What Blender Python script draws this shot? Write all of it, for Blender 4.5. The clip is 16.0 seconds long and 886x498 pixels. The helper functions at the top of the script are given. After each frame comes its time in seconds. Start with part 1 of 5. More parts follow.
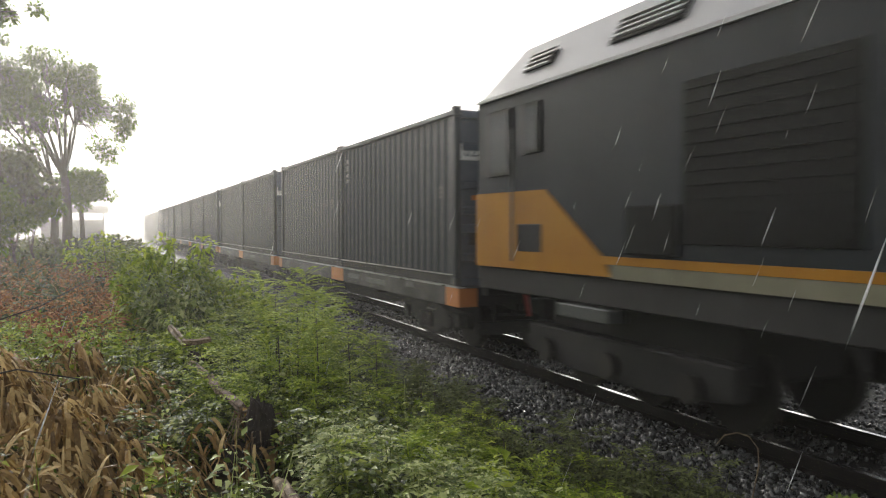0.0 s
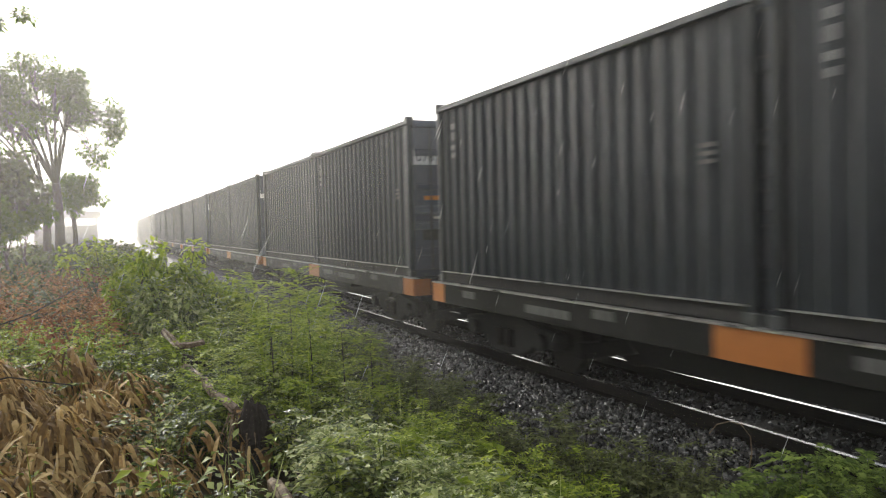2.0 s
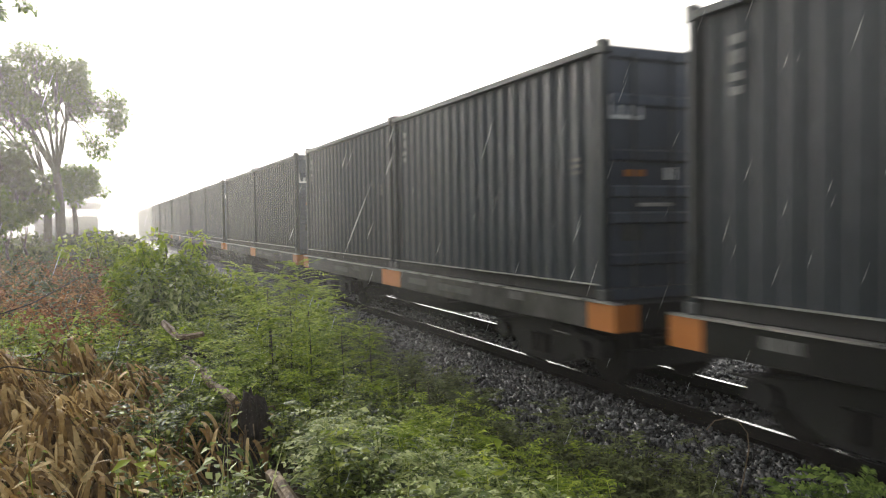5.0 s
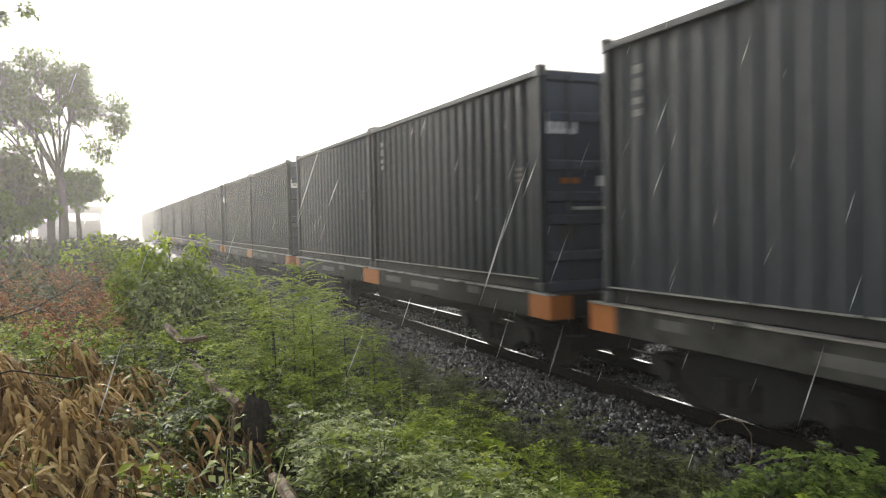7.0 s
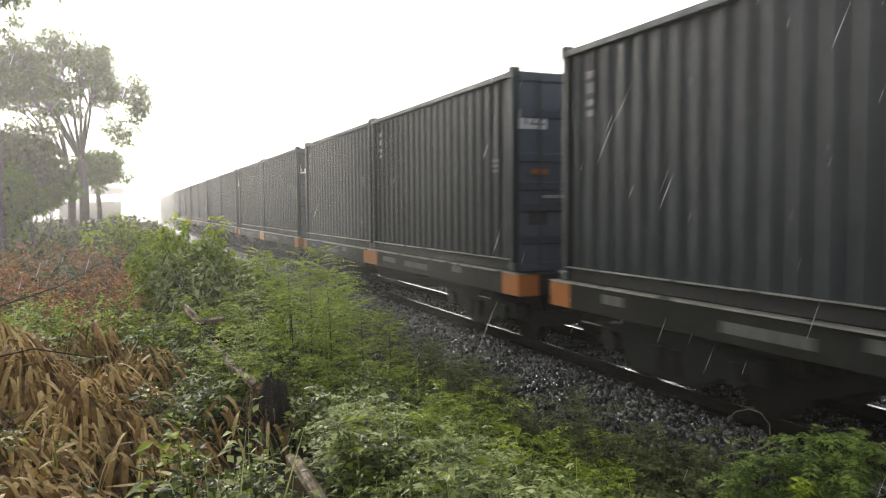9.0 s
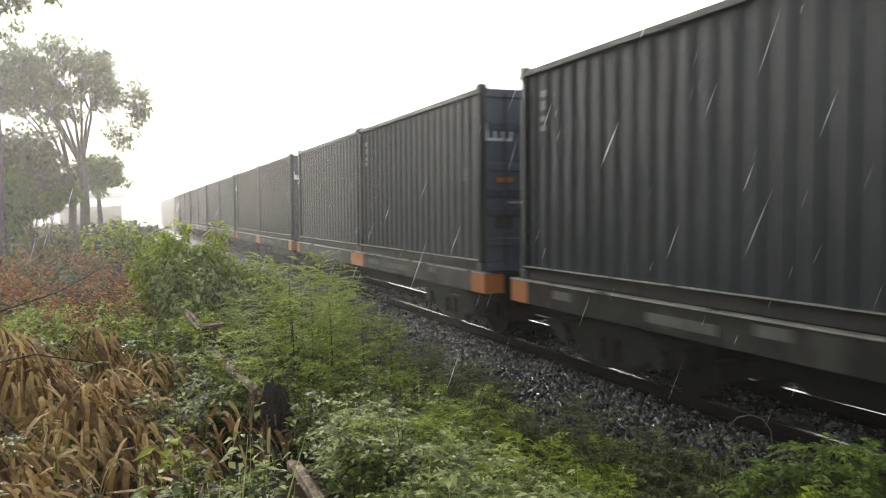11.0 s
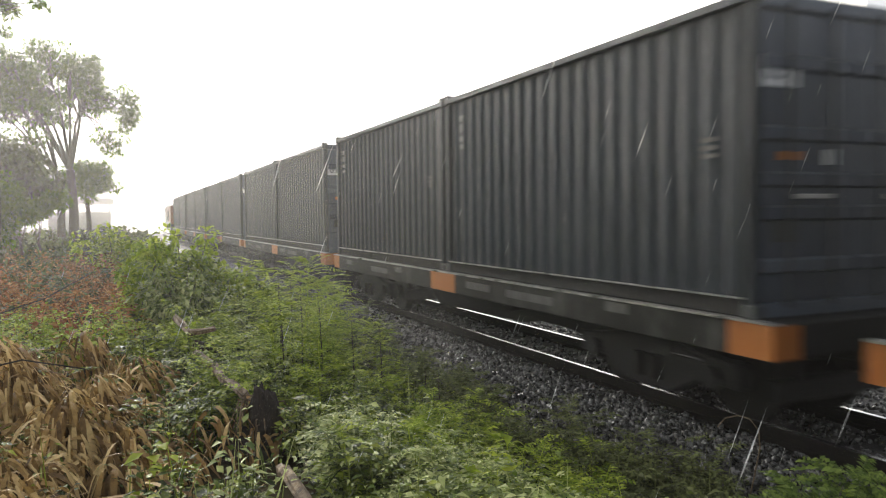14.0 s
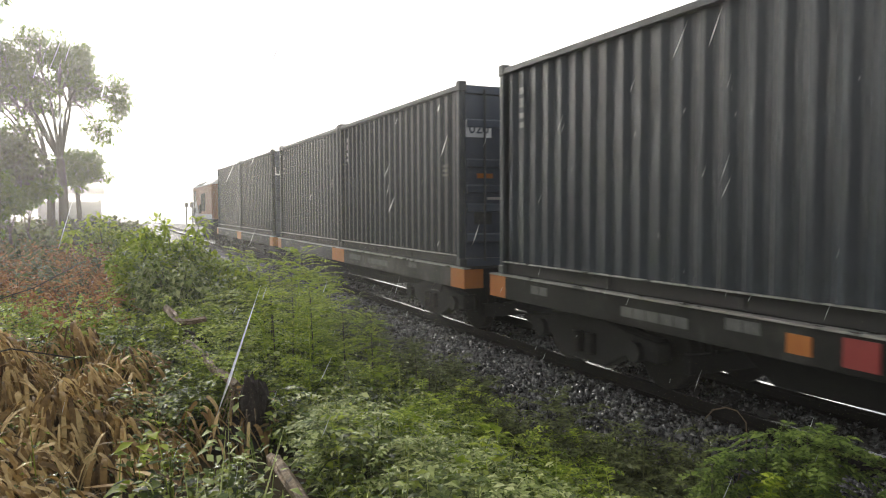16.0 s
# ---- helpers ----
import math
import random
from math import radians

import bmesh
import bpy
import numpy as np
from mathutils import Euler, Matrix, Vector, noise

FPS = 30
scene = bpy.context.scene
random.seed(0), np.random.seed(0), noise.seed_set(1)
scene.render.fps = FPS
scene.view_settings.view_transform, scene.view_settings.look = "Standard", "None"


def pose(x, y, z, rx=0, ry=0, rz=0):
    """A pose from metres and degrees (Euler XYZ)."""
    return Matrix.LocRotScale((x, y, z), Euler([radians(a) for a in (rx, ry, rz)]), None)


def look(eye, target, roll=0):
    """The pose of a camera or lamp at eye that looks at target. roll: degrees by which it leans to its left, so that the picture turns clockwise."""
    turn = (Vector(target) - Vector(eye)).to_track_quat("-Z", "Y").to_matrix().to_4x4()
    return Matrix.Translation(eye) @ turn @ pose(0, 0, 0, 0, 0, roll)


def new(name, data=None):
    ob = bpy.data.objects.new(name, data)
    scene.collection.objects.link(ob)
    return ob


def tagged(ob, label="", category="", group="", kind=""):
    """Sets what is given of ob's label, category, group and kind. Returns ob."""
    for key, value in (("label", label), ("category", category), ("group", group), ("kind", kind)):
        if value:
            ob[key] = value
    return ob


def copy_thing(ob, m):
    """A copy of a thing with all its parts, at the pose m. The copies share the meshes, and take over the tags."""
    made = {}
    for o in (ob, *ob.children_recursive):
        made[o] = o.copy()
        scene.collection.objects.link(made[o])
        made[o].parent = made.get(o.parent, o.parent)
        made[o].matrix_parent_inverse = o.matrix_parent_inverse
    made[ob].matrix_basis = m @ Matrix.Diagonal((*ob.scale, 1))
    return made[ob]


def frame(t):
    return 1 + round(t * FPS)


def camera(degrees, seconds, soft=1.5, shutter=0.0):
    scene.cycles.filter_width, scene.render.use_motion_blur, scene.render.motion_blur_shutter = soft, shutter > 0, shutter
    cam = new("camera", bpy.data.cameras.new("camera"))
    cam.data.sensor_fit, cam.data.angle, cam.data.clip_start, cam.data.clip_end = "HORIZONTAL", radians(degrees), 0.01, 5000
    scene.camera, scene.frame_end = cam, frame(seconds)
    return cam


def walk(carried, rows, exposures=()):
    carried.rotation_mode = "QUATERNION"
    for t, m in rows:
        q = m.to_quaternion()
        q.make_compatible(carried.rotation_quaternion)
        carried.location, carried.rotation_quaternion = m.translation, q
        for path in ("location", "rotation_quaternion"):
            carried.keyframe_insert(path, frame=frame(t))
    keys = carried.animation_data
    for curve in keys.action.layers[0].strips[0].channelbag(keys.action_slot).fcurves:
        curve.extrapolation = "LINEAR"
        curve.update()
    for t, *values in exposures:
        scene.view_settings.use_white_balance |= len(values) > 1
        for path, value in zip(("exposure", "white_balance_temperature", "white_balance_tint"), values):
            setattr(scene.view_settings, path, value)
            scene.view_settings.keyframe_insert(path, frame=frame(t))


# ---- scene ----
# Track runs along +Y; the camera stands beside it and looks along it, turned to the right.
cam = camera(61.5, 16.0, soft=1.15, shutter=0.22)
EYE = 2.667          # height of the camera
RAIL = 0.75          # top of the rails
TRAIN = [(0, 10.14), (0.5, 0.31), (1, -9.63), (1.5, -19.40), (2, -28.84), (2.5, -38.97), (3, -48.84), (3.5, -58.59), (4, -68.40), (6.5, -117.60), (7, -127.36), (7.5, -137.24), (8, -147.05), (8.5, -157.21), (9, -166.68), (11.5, -216.04), (12, -225.88), (12.5, -236.04), (13, -245.51), (13.5, -255.41), (14, -265.35), (14.5, -275.16), (15, -284.72), (15.5, -294.95), (15.6, -296.75), (15.7, -298.10), (15.8, -299.05), (15.9, -299.80), (16, -300.52)]
PATH = [
    (0, -0.026, 0.019, 0.006, -24.11, -1.65, -0.02),
    (0.5, -0.019, 0.013, 0.004, -23.51, -2.38, 0.67),
    (1, -0.012, 0.015, 0.008, -23.21, -2.62, 0.96),
    (1.5, -0.003, 0.012, 0.006, -23.81, -2.33, 1.16),
    (2, 0.005, 0.003, 0.005, -24.49, -1.90, 1.40),
    (2.5, 0.001, -0.005, 0.007, -24.98, -2.24, 1.30),
    (3, -0.001, 0.002, 0.004, -24.64, -2.26, 0.97),
    (3.5, 0.003, -0.001, 0.008, -24.69, -2.38, 0.94),
    (4, 0.001, 0.001, 0.005, -24.40, -2.32, 0.68),
    (6.5, 0.008, -0.008, 0.000, -24.52, -2.26, 1.06),
    (7, 0.007, -0.008, 0.003, -24.25, -2.16, 1.12),
    (7.5, 0.007, -0.009, 0.002, -24.27, -2.39, 0.48),
    (8, 0.002, -0.001, 0.004, -23.78, -2.46, 0.31),
    (8.5, 0.001, 0.005, -0.004, -23.03, -2.97, 0.44),
    (9, 0.001, 0.009, -0.001, -22.97, -3.25, 0.42),
    (11.5, -0.007, 0.006, 0.008, -22.96, -2.68, 0.45),
    (12, -0.001, -0.000, 0.005, -23.27, -2.50, 0.70),
    (12.5, 0.001, 0.004, 0.001, -23.45, -2.86, 0.46),
    (13, 0.002, -0.002, 0.006, -23.57, -2.33, 0.74),
    (13.5, 0.006, 0.000, -0.003, -23.89, -2.76, 0.49),
    (14, 0.004, -0.005, -0.002, -23.64, -2.57, 0.65),
    (14.5, 0.005, -0.005, -0.003, -24.15, -2.70, 0.34),
    (15, 0.004, -0.001, -0.002, -23.98, -3.01, 0.18),
    (15.5, 0.007, -0.004, -0.002, -24.13, -3.14, 0.34),
    (15.8, 0.004, -0.015, -0.006, -24.26, -3.18, 0.24),
    (16, 0.004, -0.015, -0.006, -24.26, -3.18, 0.24),
]


def eye_pose(x, y, z, yaw, pitch, roll):
    return pose(x, y, EYE + z, 0, 0, yaw) @ pose(0, 0, 0, 90 + pitch) @ pose(0, 0, 0, 0, 0, -roll)


walk(cam, [(r[0], eye_pose(*r[1:])) for r in PATH], [(0, 0.44), (0.5, 0.46), (1.5, 0.58), (3, 0.65), (16, 0.65)])

# ---- light: rain-grey sky, a soft low sun down the line ----
world = bpy.data.worlds.new("rain_sky")
scene.world = world
world.use_nodes = True
wn = world.node_tree
sky = wn.nodes.new("ShaderNodeTexSky")
sky.sky_type, sky.sun_disc = "NISHITA", False
sky.sun_elevation, sky.sun_rotation = radians(24), radians(-12)
sky.air_density, sky.dust_density, sky.ozone_density = 1.0, 4.0, 1.0
soft_sky = wn.nodes.new("ShaderNodeHueSaturation")
soft_sky.inputs["Saturation"].default_value = 0.12
wn.links.new(sky.outputs[0], soft_sky.inputs["Color"])
wn.links.new(soft_sky.outputs[0], wn.nodes["Background"].inputs["Color"])
wn.nodes["Background"].inputs["Strength"].default_value = 0.15
sun = new("sun", bpy.data.lights.new("sun", "SUN"))
sun.data.energy, sun.data.angle, sun.data.color = 3.6, radians(14), (1.0, 0.95, 0.86)
sun.matrix_world = look((0, 0, 0), (0.21, -1, -math.tan(radians(24))))


# ---- materials ----
def noise_mat(name, colors, rough=0.6, metal=0.0, scale=6.0, fine=60.0, bump=0.15, random_by="", streak=1.0, spec=0.5, spread=0.25, translucent=0.0, rough_var=0.15):
    """A surface of two or three colours mixed by noise at two scales, with relief and uneven gloss. random_by: 'object' or 'island'."""
    m = bpy.data.materials.new(name)
    m.use_nodes = True
    nt = m.node_tree
    n, l = nt.nodes, nt.links
    b = n["Principled BSDF"]
    co = n.new("ShaderNodeTexCoord")
    mp = n.new("ShaderNodeMapping")
    mp.inputs["Scale"].default_value = (1, 1, streak)
    l.new(co.outputs["Object"], mp.inputs["Vector"])
    big = n.new("ShaderNodeTexNoise")
    big.inputs["Scale"].default_value, big.inputs["Detail"].default_value = scale, 5
    small = n.new("ShaderNodeTexNoise")
    small.inputs["Scale"].default_value, small.inputs["Detail"].default_value = fine, 4
    l.new(mp.outputs[0], big.inputs["Vector"])
    l.new(mp.outputs[0], small.inputs["Vector"])
    mix = n.new("ShaderNodeMath")
    mix.operation = "MULTIPLY_ADD"
    mix.inputs[1].default_value = 0.65
    half = n.new("ShaderNodeMath")
    half.operation = "MULTIPLY"
    half.inputs[1].default_value = 0.35
    l.new(small.outputs["Fac"], half.inputs[0])
    l.new(big.outputs["Fac"], mix.inputs[0])
    l.new(half.outputs[0], mix.inputs[2])
    ramp = n.new("ShaderNodeValToRGB")
    e = ramp.color_ramp.elements
    spots = np.linspace(0.5 - spread, 0.5 + spread, len(colors))
    e[0].position, e[0].color = spots[0], (*colors[0], 1)
    e[1].position, e[1].color = spots[-1], (*colors[-1], 1)
    for p, c in zip(spots[1:-1], colors[1:-1]):
        e.new(p).color = (*c, 1)
    src = mix.outputs[0]
    if random_by:
        if random_by == "island":
            rnd = n.new("ShaderNodeNewGeometry").outputs["Random Per Island"]
        else:
            rnd = n.new("ShaderNodeObjectInfo").outputs["Random"]
        sh = n.new("ShaderNodeMath")
        sh.operation = "MULTIPLY_ADD"
        sh.inputs[1].default_value = 2 * spread
        l.new(rnd, sh.inputs[0])
        l.new(src, sh.inputs[2])
        sub = n.new("ShaderNodeMath")
        sub.operation = "SUBTRACT"
        sub.inputs[1].default_value = spread
        l.new(sh.outputs[0], sub.inputs[0])
        src = sub.outputs[0]
    l.new(src, ramp.inputs["Fac"])
    l.new(ramp.outputs["Color"], b.inputs["Base Color"])
    rr = n.new("ShaderNodeMapRange")
    rr.inputs["To Min"].default_value, rr.inputs["To Max"].default_value = max(rough - rough_var, 0.03), min(rough + rough_var, 1)
    l.new(big.outputs["Fac"], rr.inputs["Value"])
    l.new(rr.outputs[0], b.inputs["Roughness"])
    b.inputs["Metallic"].default_value = metal
    b.inputs["Specular IOR Level"].default_value = spec
    if bump:
        bp = n.new("ShaderNodeBump")
        bp.inputs["Strength"].default_value, bp.inputs["Distance"].default_value = bump, 0.01
        l.new(small.outputs["Fac"], bp.inputs["Height"])
        l.new(bp.outputs[0], b.inputs["Normal"])
    if translucent:
        tr = n.new("ShaderNodeBsdfTranslucent")
        l.new(ramp.outputs["Color"], tr.inputs["Color"])
        ms = n.new("ShaderNodeMixShader")
        ms.inputs[0].default_value = translucent
        l.new(b.outputs[0], ms.inputs[1])
        l.new(tr.outputs[0], ms.inputs[2])
        l.new(ms.outputs[0], n["Material Output"].inputs["Surface"])
    return m


SOIL = noise_mat("wet_soil", [(0.022, 0.016, 0.010), (0.055, 0.042, 0.022), (0.05, 0.06, 0.02)], 0.9, scale=1.2, fine=25, bump=0.6, spec=0.05, rough_var=0.08)
STONE = noise_mat("ballast_stone", [(0.016, 0.016, 0.017), (0.06, 0.0595, 0.06), (0.19, 0.188, 0.188)], 0.27, scale=9, fine=70, bump=0.4, random_by="island", spec=0.75)
STONE_ONE = noise_mat("ballast_stone_single", [(0.016, 0.016, 0.017), (0.06, 0.0595, 0.06), (0.19, 0.188, 0.188)], 0.27, scale=9, fine=70, bump=0.4, random_by="object", spec=0.75)
GRAVEL = noise_mat("ballast_bed", [(0.012, 0.012, 0.0125), (0.05, 0.049, 0.049)], 0.6, scale=22, fine=90, bump=0.9, spec=0.3)
RAIL_STEEL = noise_mat("rail_steel", [(0.008, 0.0065, 0.006), (0.020, 0.0165, 0.0145)], 0.8, 0.0, scale=14, fine=90, bump=0.2, spec=0.12)
RAIL_HEAD = noise_mat("worn_rail_head", [(0.55, 0.56, 0.58), (0.72, 0.73, 0.75)], 0.22, 1.0, scale=5, fine=60, bump=0.03, rough_var=0.08)
CONCRETE = noise_mat("sleeper_concrete", [(0.05, 0.047, 0.043), (0.11, 0.105, 0.095)], 0.75, scale=5, fine=60, bump=0.3, random_by="object")
PAINT = noise_mat("dark_green_container_paint", [(0.0135, 0.0185, 0.0245), (0.027, 0.0345, 0.043), (0.049, 0.0585, 0.071)], 0.40, scale=1.6, fine=22, bump=0.05, random_by="object", streak=0.25, spread=0.32, spec=0.42)
# Lighter and bluer than PAINT: haze on the door ends put into colour.
PAINT_END = noise_mat("dark_blue_end_paint_with_haze", [(0.044, 0.055, 0.080), (0.092, 0.112, 0.148)], 0.40, scale=2.2, fine=24, bump=0.06, random_by="object", streak=0.4, spread=0.35)
CASTING = noise_mat("scuffed_casting_steel", [(0.035, 0.04, 0.042), (0.09, 0.095, 0.095)], 0.5, 0.2, scale=8, fine=50, bump=0.15)
SILL = noise_mat("dusty_olive_wagon_paint", [(0.013, 0.0128, 0.0118), (0.026, 0.0255, 0.0235), (0.085, 0.083, 0.078)], 0.5, scale=1.7, fine=9, bump=0.1, random_by="object", streak=0.6, spread=0.2, spec=0.15)
# Sky glint on wet edges, put into a pale metallic base colour.
DECK_EDGE = noise_mat("wet_edge_steel_with_sky_glint", [(0.34, 0.33, 0.33), (0.62, 0.61, 0.60)], 0.3, 0.7, scale=5, fine=40, bump=0.06)
# Underframe steel; also the colour for shade in recesses of containers and locomotives.
BLACK = noise_mat("greasy_steel_and_recess_shade", [(0.012, 0.0118, 0.0125), (0.031, 0.0295, 0.0295)], 0.65, 0.0, scale=5, fine=50, bump=0.2, spec=0.25)
WHEEL = noise_mat("dull_wheel_steel", [(0.014, 0.013, 0.012), (0.035, 0.031, 0.028)], 0.6, 0.2, scale=8, fine=60, bump=0.1, spec=0.3)
ORANGE = noise_mat("orange_wagon_paint", [(0.34, 0.11, 0.018), (0.48, 0.17, 0.03)], 0.45, scale=4, fine=40, bump=0.06, random_by="object")
RED = noise_mat("faded_red_paint", [(0.224, 0.021, 0.021), (0.294, 0.042, 0.035)], 0.5, scale=6, fine=40, bump=0.06)
PALE = noise_mat("worn_white_lettering", [(0.03, 0.03, 0.03), (0.096, 0.096, 0.093), (0.156, 0.156, 0.15)], 0.6, scale=5, fine=30, bump=0.0)
WHITE = noise_mat("white_plate_paint", [(0.66, 0.67, 0.68), (0.82, 0.83, 0.84)], 0.5, scale=7, fine=50, bump=0.03)
MARK = noise_mat("worn_white_side_marking", [(0.07, 0.075, 0.08), (0.20, 0.205, 0.21), (0.34, 0.345, 0.35)], 0.6, scale=6, fine=40, bump=0.0)
PALE_BAND = noise_mat("dusty_cream_band_paint", [(0.13, 0.125, 0.085), (0.20, 0.19, 0.135)], 0.55, scale=3, fine=30, bump=0.03, spec=0.15)
L_GREEN = noise_mat("dark_grey_green_loco_paint", [(0.0085, 0.0115, 0.0145), (0.019, 0.0235, 0.028)], 0.5, scale=1.5, fine=20, bump=0.05, streak=0.4, spec=0.14, spread=0.18)
L_YELLOW = noise_mat("golden_yellow_loco_paint", [(0.25, 0.108, 0.005), (0.36, 0.17, 0.009)], 0.5, scale=2.0, fine=30, bump=0.05, spec=0.15)
L_ROOF = noise_mat("pale_grey_roof_paint", [(0.2592, 0.2592, 0.2664), (0.36, 0.36, 0.36)], 0.5, scale=2.0, fine=30, bump=0.05)
# Orange desaturated in the colour itself to stand for haze over the distance.
L_ORANGE = noise_mat("haze_dulled_orange_loco_paint", [(0.19, 0.075, 0.04), (0.27, 0.115, 0.06)], 0.5, scale=2.0, fine=30, bump=0.05, spec=0.2)
LOUVER = noise_mat("near_black_louver_metal", [(0.0035, 0.0035, 0.004), (0.008, 0.008, 0.0085)], 0.65, 0.0, scale=4, fine=40, bump=0.1, spec=0.1)
BARK = noise_mat("grey_brown_bark", [(0.06, 0.05, 0.04), (0.16, 0.14, 0.115)], 0.85, scale=7, fine=40, bump=0.6, streak=0.3)
WET_WOOD = noise_mat("wet_dead_wood", [(0.035, 0.025, 0.016), (0.17, 0.122, 0.075), (0.47, 0.38, 0.26)], 0.65, scale=9, fine=60, bump=0.9, spec=0.2, spread=0.2)
DARK_WOOD = noise_mat("rotten_dark_stump_wood", [(0.014, 0.011, 0.009), (0.075, 0.058, 0.045)], 0.75, scale=9, fine=50, bump=0.9)
LEAF = noise_mat("weed_leaf", [(0.020, 0.034, 0.004), (0.098, 0.145, 0.013), (0.31, 0.37, 0.045)], 0.38, scale=5, fine=40, bump=0.1, random_by="island", translucent=0.28, spread=0.36, spec=0.25)
LEAF_PALE = noise_mat("pale_weed_leaf", [(0.09, 0.14, 0.025), (0.29, 0.36, 0.085), (0.60, 0.65, 0.26)], 0.36, scale=5, fine=40, bump=0.1, random_by="island", translucent=0.3, spread=0.34, spec=0.32)
LEAF_YOUNG = noise_mat("yellow_green_leaf", [(0.15, 0.23, 0.016), (0.34, 0.45, 0.036), (0.54, 0.62, 0.085)], 0.42, scale=5, fine=40, bump=0.1, random_by="island", translucent=0.45, spread=0.3, spec=0.2)
LEAF_FEATHER = noise_mat("feathery_leaf", [(0.11, 0.18, 0.014), (0.28, 0.375, 0.034), (0.48, 0.57, 0.075)], 0.45, scale=5, fine=40, bump=0.05, random_by="island", translucent=0.4, spread=0.3, spec=0.2)
LEAF_DRAB = noise_mat("drab_olive_leaf", [(0.048, 0.060, 0.022), (0.115, 0.135, 0.044), (0.20, 0.23, 0.08)], 0.5, scale=5, fine=40, bump=0.05, random_by="island", translucent=0.3, spread=0.3, spec=0.22)
LEAF_SHRUB = noise_mat("fresh_shrub_leaf", [(0.065, 0.11, 0.022), (0.16, 0.235, 0.045), (0.32, 0.42, 0.09)], 0.42, scale=5, fine=40, bump=0.05, random_by="island", translucent=0.36, spread=0.32, spec=0.3)
LEAF_TREE = noise_mat("tree_leaf", [(0.05, 0.105, 0.006), (0.115, 0.205, 0.012), (0.19, 0.29, 0.02)], 0.6, scale=3, fine=30, bump=0.05, random_by="island", translucent=0.4, spread=0.3, spec=0.06)
DRY = noise_mat("dry_straw_leaf", [(0.11, 0.060, 0.020), (0.42, 0.262, 0.088), (0.82, 0.62, 0.29)], 0.5, scale=6, fine=40, bump=0.15, random_by="island", translucent=0.22, spread=0.36, spec=0.25)
RUSSET = noise_mat("withered_russet_leaf", [(0.17, 0.07, 0.026), (0.40, 0.165, 0.058), (0.60, 0.34, 0.13)], 0.7, scale=6, fine=40, bump=0.1, random_by="island", translucent=0.3, spread=0.3, spec=0.1)
SHED_WHITE = noise_mat("whitewashed_sheet", [(0.70, 0.70, 0.68), (0.82, 0.82, 0.80)], 0.6, scale=2, fine=20, bump=0.05)
SHED_DARK = noise_mat("weathered_grey_boards", [(0.06, 0.058, 0.052), (0.13, 0.125, 0.11)], 0.8, scale=3, fine=30, bump=0.3)


def glass_mat():
    m = bpy.data.materials.new("dusty_window_glass")
    m.use_nodes = True
    b = m.node_tree.nodes["Principled BSDF"]
    b.inputs["Base Color"].default_value = (0.03, 0.035, 0.04, 1)
    b.inputs["Roughness"].default_value = 0.2
    b.inputs["Specular IOR Level"].default_value = 0.14
    return m


def mist_mat(name, amount, low):
    """Sheet that imitates drizzle haze and lens glare: mostly clear, the rest scatters the light through it; thins out
    towards the track and the ground.
    """
    m = bpy.data.materials.new(name)
    m.use_nodes = True
    nt = m.node_tree
    n, l = nt.nodes, nt.links
    n.remove(n["Principled BSDF"])
    tr = n.new("ShaderNodeBsdfTranslucent")
    tr.inputs["Color"].default_value = (0.95, 0.93, 0.89, 1)
    clear = n.new("ShaderNodeBsdfTransparent")
    ms = n.new("ShaderNodeMixShader")
    co = n.new("ShaderNodeTexCoord")
    nz = n.new("ShaderNodeTexNoise")
    nz.inputs["Scale"].default_value, nz.inputs["Detail"].default_value = 0.09, 3
    l.new(co.outputs["Object"], nz.inputs["Vector"])
    mr = n.new("ShaderNodeMapRange")
    mr.inputs["From Min"].default_value, mr.inputs["From Max"].default_value = 0.3, 0.7
    mr.inputs["To Min"].default_value, mr.inputs["To Max"].default_value = amount * 0.8, amount * 1.2
    l.new(nz.outputs["Fac"], mr.inputs["Value"])
    sp = n.new("ShaderNodeSeparateXYZ")
    l.new(co.outputs["Object"], sp.inputs[0])
    rim = n.new("ShaderNodeMapRange")
    rim.interpolation_type = "SMOOTHSTEP"
    rim.inputs["From Min"].default_value, rim.inputs["From Max"].default_value = (4.55, 3.5) if low < 2 else (400, 300)
    l.new(sp.outputs["X"], rim.inputs["Value"])
    thin = n.new("ShaderNodeMath")
    thin.operation = "MULTIPLY"
    l.new(mr.outputs[0], thin.inputs[0])
    l.new(rim.outputs[0], thin.inputs[1])
    high = n.new("ShaderNodeMapRange")
    high.interpolation_type = "SMOOTHSTEP"
    high.inputs["From Min"].default_value, high.inputs["From Max"].default_value = 1.4, 4.4
    high.inputs["To Min"].default_value, high.inputs["To Max"].default_value = min(low, 1.0), 1.35
    l.new(sp.outputs["Z"], high.inputs["Value"])
    rise = n.new("ShaderNodeMath")
    rise.operation = "MULTIPLY"
    l.new(thin.outputs[0], rise.inputs[0])
    l.new(high.outputs[0], rise.inputs[1])
    l.new(rise.outputs[0], ms.inputs[0])
    l.new(clear.outputs[0], ms.inputs[1])
    l.new(tr.outputs[0], ms.inputs[2])
    l.new(ms.outputs[0], n["Material Output"].inputs["Surface"])
    return m


